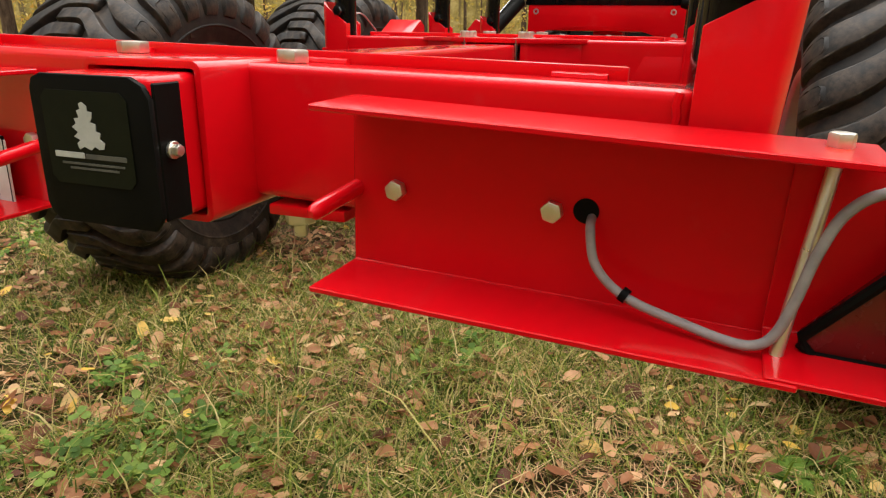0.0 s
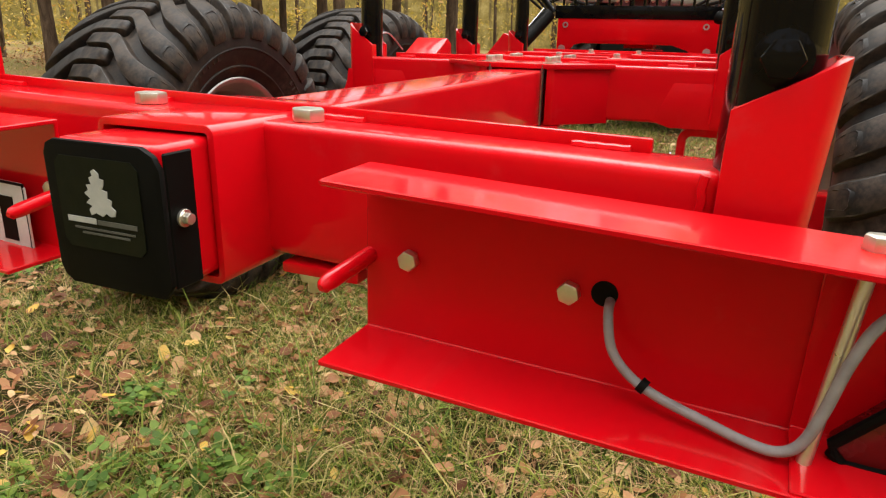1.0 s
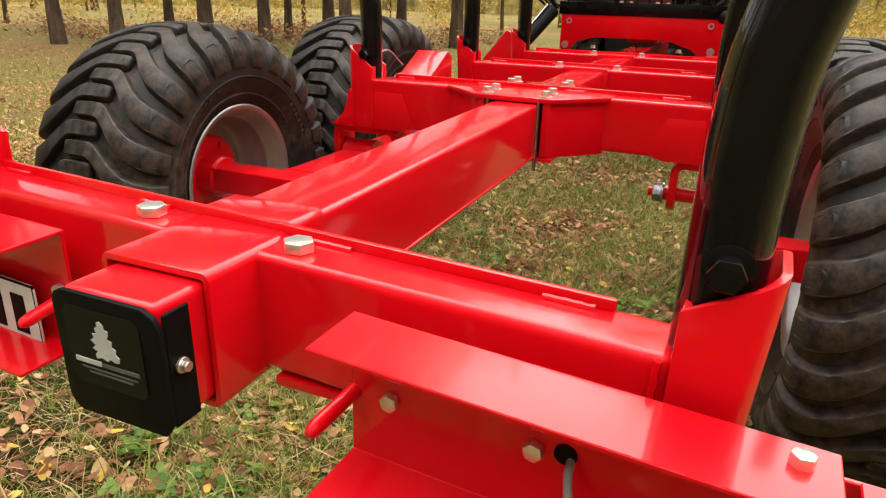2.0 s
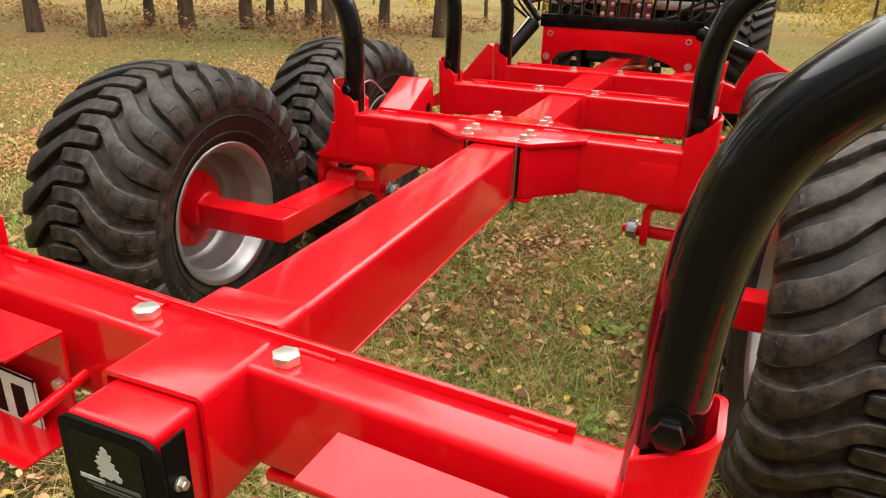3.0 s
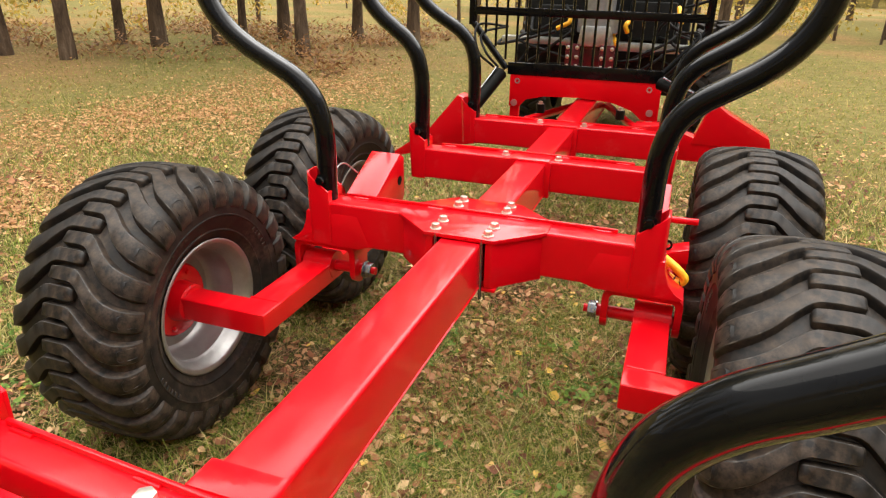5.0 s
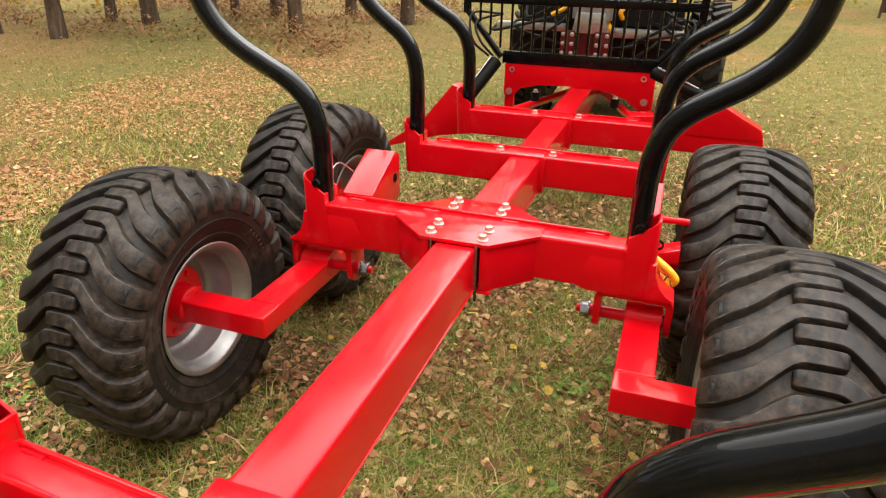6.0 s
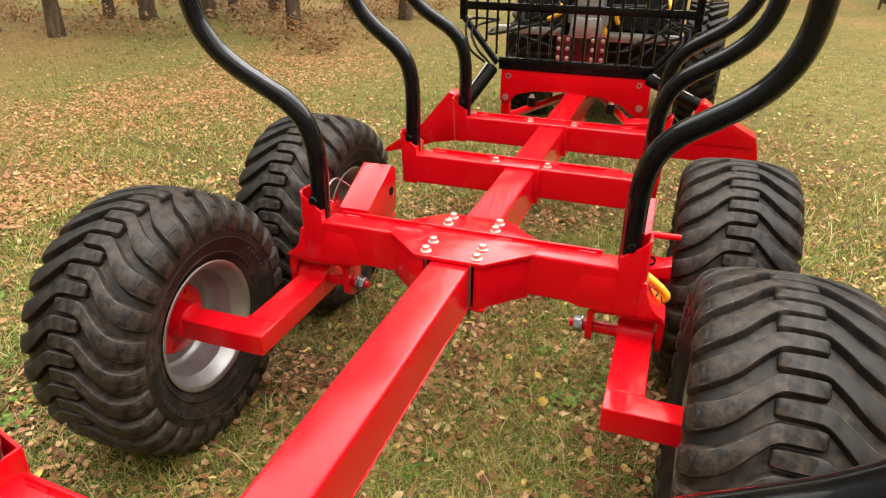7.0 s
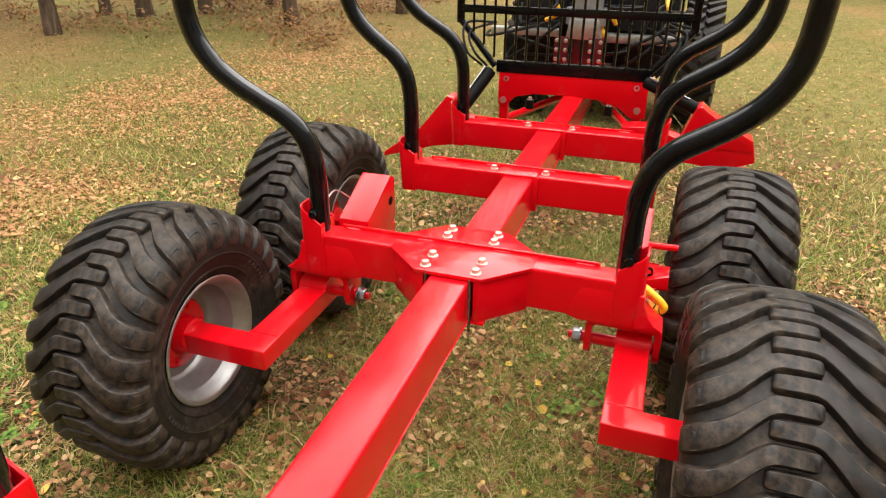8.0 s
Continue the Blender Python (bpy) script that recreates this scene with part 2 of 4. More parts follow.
def prism(points, axis, a, b, round_by=0.003, into=None, segments=2):
    """A flat outline pushed along an axis from a to b. points: the two other coordinates, in x, y, z order."""
    def at(p, v):
        return {"x": (v, p[0], p[1]), "y": (p[0], v, p[1]), "z": (p[0], p[1], v)}[axis]
    bm = bmesh.new()
    lo, hi = [bm.verts.new(at(p, a)) for p in points], [bm.verts.new(at(p, b)) for p in points]
    bm.faces.new(lo), bm.faces.new(hi)
    for i in range(len(points)):
        j = (i + 1) % len(points)
        bm.faces.new((lo[i], lo[j], hi[j], hi[i]))
    bmesh.ops.recalc_face_normals(bm, faces=bm.faces)
    if round_by:
        bevel(bm, round_by, segments)
    return join(into, bm)


def strip(outline, axis, a, b, thick, into=None, round_by=0.0012):
    """Bent sheet metal: an open outline with a thickness, pushed along an axis."""
    pts = [Vector(p) for p in outline]
    off = []
    for i, p in enumerate(pts):
        d = [(pts[j + 1] - pts[j]).normalized() for j in (i - 1, i) if 0 <= j < len(pts) - 1]
        n = sum((Vector((-v.y, v.x)) for v in d), Vector((0, 0))).normalized()
        n /= max(0.35, n.dot(Vector((-d[0].y, d[0].x))))
        off.append(p + n * thick)
    return prism([tuple(p) for p in pts] + [tuple(p) for p in reversed(off)], axis, a, b, round_by, into, 1)


def sweep(path, radius, sides=14, into=None, caps=True):
    """A round bar or hose along a path of points; radius may be a list."""
    pts = [Vector(p) for p in path]
    radii = radius if isinstance(radius, (list, tuple)) else [radius] * len(pts)
    bm = bmesh.new()
    rings, side = [], None
    for i, p in enumerate(pts):
        d = (pts[min(i + 1, len(pts) - 1)] - pts[max(i - 1, 0)]).normalized()
        if side is None:
            side = d.orthogonal().normalized()
        side = (side - d * side.dot(d)).normalized()
        up = d.cross(side)
        rings.append([bm.verts.new(p + radii[i] * (math.cos(2 * math.pi * k / sides) * side + math.sin(2 * math.pi * k / sides) * up)) for k in range(sides)])
    for r, q in zip(rings, rings[1:]):
        for k in range(sides):
            j = (k + 1) % sides
            bm.faces.new((r[k], r[j], q[j], q[k]))
    if caps:
        bm.faces.new(rings[0]), bm.faces.new(rings[-1])
    bmesh.ops.recalc_face_normals(bm, faces=bm.faces)
    return join(into, bm)


def curve_through(points, steps=6):
    """A smooth line through points."""
    p = [Vector(q) for q in points]
    p = [2 * p[0] - p[1], *p, 2 * p[-1] - p[-2]]
    out = []
    for i in range(1, len(p) - 2):
        a, b, c, d = p[i - 1:i + 3]
        for k in range(steps):
            t = k / steps
            out.append(0.5 * (2 * b + (c - a) * t + (2 * a - 5 * b + 4 * c - d) * t * t + (3 * b - a - 3 * c + d) * t ** 3))
    return [*out, p[-2]]


def lathe(profile, around=48, axis="x", into=None):
    """Turn a closed or open outline of (along, radius) about an axis."""
    bm = bmesh.new()
    rings = []
    for k in range(around):
        a = 2 * math.pi * k / around
        c, s = math.cos(a), math.sin(a)
        rings.append([bm.verts.new({"x": (u, r * c, r * s), "z": (r * c, r * s, u), "y": (r * s, u, r * c)}[axis]) for u, r in profile])
    for k in range(around):
        a, b = rings[k], rings[(k + 1) % around]
        for i in range(len(profile) - 1):
            bm.faces.new((a[i], a[i + 1], b[i + 1], b[i]))
    bmesh.ops.remove_doubles(bm, verts=bm.verts, dist=1e-5)
    return join(into, bm)


def hex_bolt(size=0.024, head=0.015, washer=True, into=None):
    """A hexagon head on its washer, standing on z = 0."""
    bm = bmesh.new()
    if washer:
        bm = lathe([(0.0, 0.0), (0.0, size * 0.78), (0.0028, size * 0.78), (0.0032, size * 0.74), (0.0032, 0.0)], 20, "z")
    z = 0.0032 if washer else 0.0
    r = size / 2 / math.cos(math.pi / 6)
    prism([(r * math.cos(k * math.pi / 3), r * math.sin(k * math.pi / 3)) for k in range(6)], "z", z, z + head, 0.0022, bm)
    return join(into, bm)


def hollow(x0, x1, y0, y1, z0, z1, wall, corner=0.012):
    """A square tube along y, open at both ends."""
    def ring(a, b, c, d, r):
        return [(cx + r * math.cos(t), cz + r * math.sin(t)) for cx, cz, s in ((b - r, d - r, 0), (a + r, d - r, 1), (a + r, c + r, 2), (b - r, c + r, 3)) for t in [math.pi / 2 * (s + k / 4) for k in range(5)]]
    bm = bmesh.new()
    outer, inner = ring(x0, x1, z0, z1, corner), ring(x0 + wall, x1 - wall, z0 + wall, z1 - wall, 0.004)
    loops = [[bm.verts.new((x, y, z)) for x, z in p] for p, y in ((outer, y0), (outer, y1), (inner, y1), (inner, y0))]
    n = len(outer)
    for a, b in zip(loops, loops[1:] + loops[:1]):
        for k in range(n):
            bm.faces.new((a[k], a[(k + 1) % n], b[(k + 1) % n], b[k]))
    bmesh.ops.recalc_face_normals(bm, faces=bm.faces)
    return bevel(bm, 0.0018, 2, 50)


def place(ob, m):
    ob.matrix_basis = m
    return ob


BOLT_ME = mesh_of(hex_bolt(0.026, 0.016), "bolt", ZINC)
BIGBOLT_ME = mesh_of(hex_bolt(0.030, 0.018), "bolt", ZINC)
SMALL_ME = mesh_of(hex_bolt(0.019, 0.013), "bolt", ZINC)
HUGE_ME = mesh_of(hex_bolt(0.036, 0.015, False), "bolt", ZINC)
WEBBOLT_ME = mesh_of(hex_bolt(0.020, 0.012, False), "bolt", ZINC)
TINY_ME = mesh_of(hex_bolt(0.012, 0.008), "bolt", ZINC)
BLACKBOLT_ME = mesh_of(hex_bolt(0.030, 0.020, True), "bolt", BLACK)

# ---- forestry trailer ----
# Built level about its rear end, then pitched a little to stand as it does.
trailer = new("forestry_trailer")
tagged(trailer, "red steel log trailer with black stakes and wide tyres, on grass", "trailer")
trailer.matrix_basis = pose(0, 0, 0, 0.63, 0, 0)

BX, BW = 0.006, 0.073                      # half the main beam's width
B0, B1 = 0.596, 0.767           # main beam, underside and top
main_beam = part("main_beam", box(BX - BW, BX + BW, -0.10, 5.3, B0, B1, 0.012, 4), RED, trailer, "long square red steel tube")
# longitudinal weld seam along the side of the tube
part("weld_seam", sweep([(BX + BW + 0.001, 0.05, B0 + 0.012), (BX + BW + 0.001, 5.2, B0 + 0.012)], 0.003, 8), RED, main_beam)
before = set(trailer.children)
# end cap on the inner tube
part("inner_tube", box(-0.0705, 0.0690, -0.244, -0.09, 0.604, 0.7585, 0.011, 4), RED, trailer, "short red tube end held by the sleeve")
cap = part("end_cap", prism([(x * 0.079 + 0.002, 0.679 + z * 0.079) for x, z in
                             ((-0.80, 1), (0.70, 1), (0.90, 0.90), (1, 0.72), (1, -0.80), (0.86, -1), (-0.80, -1), (-0.94, -0.9), (-1, -0.75), (-1, 0.8), (-0.94, 0.94))],
                            "y", -0.252, -0.244, 0.003), PLASTIC, trailer, "black plate closing the end of the main tube")
part("flange", box(0.0765, 0.0805, -0.2435, -0.205, 0.610, 0.752, 0.0015, 1), PLASTIC, cap)
shared("bolt", TINY_ME, cap, pose(0.0805, -0.226, 0.684, 0, 90, 0))
decal = part("decal", prism([(x, z) for x, z in ((-0.060, 0.652), (-0.052, 0.644), (0.046, 0.644), (0.054, 0.652), (0.054, 0.734), (0.046, 0.742), (-0.052, 0.742), (-0.060, 0.734))],
                            "y", -0.2535, -0.2525, 0), DECAL, cap, "dark green square sticker with a pale spruce mark")
# ragged pale spruce on the sticker
right_side = ((-0.004, 0.731), (0.002, 0.727), (0.002, 0.722), (0.008, 0.721), (0.007, 0.715), (0.004, 0.711), (0.011, 0.709), (0.010, 0.702), (0.016, 0.700), (0.014, 0.694), (0.020, 0.690), (0.018, 0.684), (0.012, 0.683), (0.006, 0.686))
left_side = ((0.001, 0.682), (-0.008, 0.685), (-0.015, 0.682), (-0.017, 0.688), (-0.012, 0.692), (-0.020, 0.695), (-0.014, 0.700), (-0.021, 0.705), (-0.015, 0.709), (-0.017, 0.714), (-0.010, 0.715), (-0.012, 0.722), (-0.007, 0.724), (-0.008, 0.729))
part("spruce_mark", prism(right_side + left_side, "y", -0.2545, -0.2536, 0), WHITE, cap)
part("mark_bar", box(-0.050, -0.010, -0.2547, -0.2538, 0.6725, 0.6785, 0), WHITE, cap)
part("mark_bar", box(-0.008, 0.046, -0.2547, -0.2538, 0.6725, 0.6775, 0), PRINT, cap)
for z, a, b in ((0.6655, -0.042, 0.042), (0.6605, -0.032, 0.034)):
    part("mark_bar", box(a, b, -0.2545, -0.2536, z, z + 0.0022, 0), PRINT, cap)

STAKE = [(0.596, 0.66), (0.596, 0.86), (0.596, 1.00), (0.607, 1.10), (0.640, 1.185), (0.705, 1.250), (0.790, 1.300), (0.875, 1.350), (0.950, 1.410), (1.005, 1.485), (1.035, 1.57), (1.045, 1.67), (1.048, 1.80), (1.048, 1.98)]


def socket_shape(xin, xout, yc, half, zb, zin, zout, side, taper=0.95, thick=0.009):
    """A stake pocket: a bent plate round the stake, its rim rising to the outside."""
    r = 0.028
    plan = [(xin, yc - half)] + [(xout - r + r * math.sin(a), yc - half + r - r * math.cos(a)) for a in [math.pi / 2 * k / 5 for k in range(6)]]
    plan += [(xout - r + r * math.cos(a), yc + half - r + r * math.sin(a)) for a in [math.pi / 2 * k / 5 for k in range(6)]] + [(xin, yc + half)]
    bm = bmesh.new()
    cols = []
    for i, p in enumerate(plan):
        a, b = Vector(plan[max(i - 1, 0)]), Vector(plan[min(i + 1, len(plan) - 1)])
        d = (b - a).normalized()
        q = Vector(p) + thick * Vector((-d.y, d.x))
        u = (p[0] - xin) / (xout - xin)
        top = zin + (zout - zin) * u
        col = []
        for v, z in ((p, zb), (p, top), (q, top), (q, zb)):
            k = taper if z == zb else 1.0
            col.append(bm.verts.new((side * (xin + (v[0] - xin) * k), v[1], z)))
        cols.append(col)
    for a, b in zip(cols, cols[1:]):
        for i in range(4):
            j = (i + 1) % 4
            bm.faces.new((a[i], a[j], b[j], b[i]))
    bm.faces.new(cols[0]), bm.faces.new(cols[-1])
    bmesh.ops.recalc_face_normals(bm, faces=bm.faces)
    return bevel(bm, 0.002, 2, 50)


def stake_shape(side, yc, lean, foot, lift):
    """The bend of each stake sits a little higher or lower than its neighbours'."""
    path = curve_through([(side * (0.597 + foot + (x - 0.597) * lean), yc, z + lift * min(1.0, max(0.0, (z - 0.80) / 0.25))) for x, z in STAKE], 5)
    return sweep(path, 0.038, 28)


def bunk(yc, zb, zt, ridge_from, ridge_to, leans, label, deep=0.052, pocket=(0.566, 0.664), foot=0.0, taper=0.85, rim=(0.040, 0.112), spread=0.0, half=0.585, lifts=(0.0, 0.0), dx=0.0, fore=0.052):
    """A cross tube with its wear strip, two stake pockets and two stakes."""
    rear, front = yc - deep, yc + fore
    tube = part("bunk", box(dx - half, dx + half, rear, front, zb, zt, 0.012, 4), RED, trailer, label)
    part("wear_strip", box(ridge_from, ridge_to, front - 0.014, front - 0.004, zt - 0.002, zt + 0.014, 0.003), RED, tube)
    # weld beads along the strip
    for k in range(4):
        a = ridge_from + 0.02 + k * (ridge_to - ridge_from - 0.1) / 3
        pts = [(a + 0.06 * i / 7, front - 0.018, zt + 0.0005 + 0.0007 * (i % 2)) for i in range(8)]
        part("weld_bead", sweep(pts, 0.0052, 8), RED, tube)
    for side in (-1, 1):
        shift = (-0.022 if foot > 0 and side < 0 else 0) + (spread if side > 0 else 0) + side * dx
        xin, xout = pocket[0] + shift, pocket[1] + shift
        part("stake_pocket", socket_shape(xin, xout, yc, 0.056, zb - 0.004, zt + rim[0], zt + rim[1], side, taper), RED, tube)
        part("pocket_plate", box(min(side * (xin + 0.001), side * (xin + 0.009)), max(side * (xin + 0.001), side * (xin + 0.009)), yc - 0.0485, yc + 0.0485, zt - 0.012, zt + rim[0] + 0.001, 0.002), RED, tube)
        part("weld_bead", sweep([(side * (pocket[0] - 0.003 + 0.002 * (i % 2)), rear - 0.002, zb + 0.01 + i * 0.0115) for i in range(14)], 0.0045, 8), RED, tube)
        part("stake", stake_shape(side, yc, leans[side > 0], foot + side * dx + (spread if side > 0 else -1 * spread), lifts[side > 0]), BLACK, trailer, "curved black painted steel stake")
        bolt = shared("bolt", BLACKBOLT_ME, tube, pose(side * (0.600 + foot + side * dx + (spread if side > 0 else -1 * spread)), yc - 0.037, zt + (0.098 if spread else 0.082), 90, 0, 0))
        bolt["label"] = "black stake bolt"
    return tube


for ob in set(trailer.children) - before:
    ob.matrix_basis = pose(0.018, 0, 0) @ ob.matrix_basis
before = set(trailer.children)
# rear bunk, clamped on the beam's end by a sleeve
RY = -0.040
rear_bunk = bunk(RY, 0.606, 0.768, -0.53, 0.513, (1.0, 0.85), "rear cross tube of red steel", 0.046, (0.572, 0.655), 0.004, rim=(0.056, 0.102), spread=0.010, lifts=(0.0, -0.034), fore=0.040)
sleeve = part("sleeve", hollow(-0.085, 0.082, -0.172, 0.008, 0.590, 0.771, 0.009), RED, trailer, "square red sleeve gripping the main tube")
part("sleeve_tail", hollow(-0.104, 0.068, 0.014, 0.088, 0.590, 0.774, 0.009), RED, sleeve)
for x0, x1 in ((-0.205, -0.096), (0.098, 0.205)):
    part("clamp_plate", box(x0, x1, -0.088, 0.010, 0.582, 0.596, 0.003), RED, sleeve)
for x in (-0.138, 0.120):
    shared("bolt", HUGE_ME, rear_bunk, pose(x, -0.050, 0.7682, 0, 0, 12 if x > 0 else 40))
    shared("nut", HUGE_ME, rear_bunk, pose(x, -0.046, 0.580, 180, 0, 20))
    part("bolt_end", sweep([(x, -0.046, 0.562), (x, -0.046, 0.548)], 0.009, 14), ZINC, rear_bunk)

def droop(bm):
    """The upper flange of a light bracket falls slightly towards its outer end."""
    for v in bm.verts:
        if v.co.z > 0.70:
            v.co.z -= 0.007 * max(0.0, (abs(v.co.x) - 0.245) / 0.485)
        elif abs(v.co.x) > 0.70:
            v.co.x *= 0.955
    return bm


# light brackets: bent channels bolted to the rear tube
for side in (-1, 1):
    web = -0.120
    xa, xb = side * 0.245, side * 0.73
    x0, x1 = min(xa, xb), max(xa, xb)
    bracket = part("light_bracket", droop(strip([(-0.205, 0.736), (web, 0.738), (web, 0.560), (-0.214, 0.558)], "x", x0, x1, 0.006)), RED, trailer, "bent red sheet channel for the rear lights")
    ya, yb = side * 0.672, side * 1.16
    part("lamp_mount", strip([(web - 0.007, 0.722), (web - 0.007, 0.568), (-0.212, 0.561)], "x", min(ya, yb), max(ya, yb), 0.006), RED, bracket)
    part("lamp_hood", strip([(-0.224, 0.714), (web - 0.008, 0.720)], "x", min(side * 0.745, yb), max(side * 0.745, yb), 0.006), RED, bracket)
    for x in (0.300 if side > 0 else 0.262, 0.471):
        shared("bolt", WEBBOLT_ME, bracket, pose(side * x, web - 0.0005, 0.648, 90, 15, 0))
    shared("bolt", SMALL_ME, bracket, pose(side * 0.699, -0.145, 0.7320, 0, 0, 10))
    part("long_bolt", sweep([(side * 0.699, -0.145, 0.730), (side * 0.682, -0.172, 0.562)], 0.0058, 12), ZINC, bracket)
    # round peg welded beside the sleeve
    part("peg", sweep([(side * 0.252, -0.080, 0.649), (side * 0.243, -0.186, 0.634), (side * 0.2425, -0.197, 0.632), (side * 0.242, -0.202, 0.6315)], [0.0095, 0.0095, 0.008, 0.0035], 14), RED, trailer, "short round red peg")
    lamp = part("tail_lamp", prism([(side * x, z) for x, z in ((0.700, 0.572), (0.712, 0.562), (1.00, 0.562), (1.02, 0.58), (1.02, 0.69), (1.00, 0.705), (0.815, 0.705), (0.80, 0.698))],
                                   "y", -0.158, web - 0.0075, 0.004), LENS, trailer, "tail lamp with a dark red lens in a black rubber rim")
    rim_pts = [(side * x, -0.158, z) for x, z in ((0.700, 0.572), (0.712, 0.562), (1.00, 0.562), (1.02, 0.58), (1.02, 0.69), (1.00, 0.705), (0.815, 0.705), (0.80, 0.698), (0.700, 0.578), (0.706, 0.566))]
    part("rubber_rim", sweep(rim_pts, 0.005, 8), PLASTIC, lamp)

# cable to the right tail lamp: out of a hole in the bracket, sagging, then up behind the lamp
# a flat dark disc stands in for the shaded opening
part("cable_hole", lathe([(0, 0.0), (0, 0.0125), (-0.0012, 0.0125), (-0.0012, 0.0)], 24, "y"), PLASTIC, trailer, "dark disc in place of the shaded round cable hole").matrix_basis = pose(0.503, -0.1202, 0.6515)
# registration plate on the left bracket, its characters as plain bars
PL = pose(-0.035, 0, -0.014, 0, 0, 0)
plate = part("number_plate", prism([(-0.66, 0.560), (-0.655, 0.555), (-0.268, 0.555), (-0.262, 0.562), (-0.262, 0.660), (-0.268, 0.667), (-0.655, 0.667), (-0.66, 0.66)], "y", -0.143, -0.140, 0.0008), PLATEWHITE, trailer, "white number plate with dark bars")
plate.matrix_basis = PL
for k in range(6):
    x = -0.29 - 0.055 * k
    part("bar", box(x - 0.030, x, -0.1445, -0.1432, 0.580, 0.645, 0), PLASTIC, plate)
part("plate_rim", sweep([(-0.66, -0.1425, 0.557), (-0.264, -0.1425, 0.557), (-0.264, -0.1425, 0.665), (-0.66, -0.1425, 0.665), (-0.66, -0.1425, 0.557)], 0.0022, 8), PLASTIC, plate)
for x in (-0.30, -0.62):
    part("spacer", sweep([(x, -0.1405, 0.61), (x, -0.121, 0.61)], 0.008, 10), PLASTIC, plate)

# the clamped rear end sits slightly askew on the beam
ASKEW = pose(0.017, RY + 0.004, 0.69, 0, 1.0, -3.0) @ pose(0, -RY, -0.69)
for ob in set(trailer.children) - before:
    ob.matrix_basis = (pose(0.016, 0, 0) if ob == sleeve else ASKEW) @ ob.matrix_basis
part("cable", sweep(curve_through([(0.520, -0.138, 0.638), (0.522, -0.162, 0.630), (0.529, -0.170, 0.602), (0.547, -0.175, 0.582), (0.573, -0.181, 0.570), (0.611, -0.191, 0.5625), (0.646, -0.201, 0.5570), (0.669, -0.207, 0.5580), (0.684, -0.208, 0.570), (0.694, -0.208, 0.60), (0.704, -0.208, 0.645), (0.719, -0.206, 0.680), (0.750, -0.202, 0.698), (0.83, -0.19, 0.706)], 6), 0.0046, 12),
     GREYCABLE, trailer, "grey electric cable")
part("cable_clip", sweep([(0.557, -0.1775, 0.5775), (0.563, -0.179, 0.5745)], 0.0072, 12), PLASTIC, trailer, "black cable clip")


# bogie bunk
GY, GT = 1.462, 0.783
bogie_bunk = bunk(GY, 0.617, GT, -0.52, 0.50, (1.10, 0.90), "bogie cross tube of red steel with a bolted centre plate", taper=1.0, lifts=(-0.014, 0.0))
bm = prism([(-0.262, GY - 0.049), (-0.118, GY - 0.190), (-0.092, GY - 0.190), (-0.092, GY + 0.190), (-0.118, GY + 0.190), (-0.262, GY + 0.049)], "z", 0.606, GT - 0.004, 0.005)
prism([(0.262, GY - 0.049), (0.118, GY - 0.190), (0.094, GY - 0.190), (0.094, GY + 0.190), (0.118, GY + 0.190), (0.262, GY + 0.049)], "z", 0.606, GT - 0.004, 0.005, bm)
part("gusset_box", bm, RED, bogie_bunk)
part("top_plate", prism([(-0.275, GY - 0.054), (-0.125, GY - 0.196), (0.125, GY - 0.196), (0.275, GY - 0.054), (0.275, GY + 0.054), (0.125, GY + 0.196), (-0.125, GY + 0.196), (-0.275, GY + 0.054)],
                        "z", GT - 0.012, GT + 0.003, 0.003), RED, bogie_bunk)
part("bottom_plate", box(-0.135, 0.135, GY - 0.190, GY + 0.190, 0.592, 0.604, 0.003), RED, bogie_bunk)
for dx in (-0.094, 0.094):
    for y in (1.305, 1.384, 1.553, 1.618):
        shared("bolt", BOLT_ME, bogie_bunk, pose(dx, y, GT + 0.003, 0, 0, 25 * (y > 1.5) + 10))
        part("threaded_rod", sweep([(dx - 0.012 * (dx > 0) + 0.012 * (dx < 0), y - 0.034 * (y < 1.34), GT), (dx - 0.012 * (dx > 0) + 0.012 * (dx < 0), y - 0.034 * (y < 1.34), 0.562)], 0.0055, 10), CHROME, bogie_bunk)

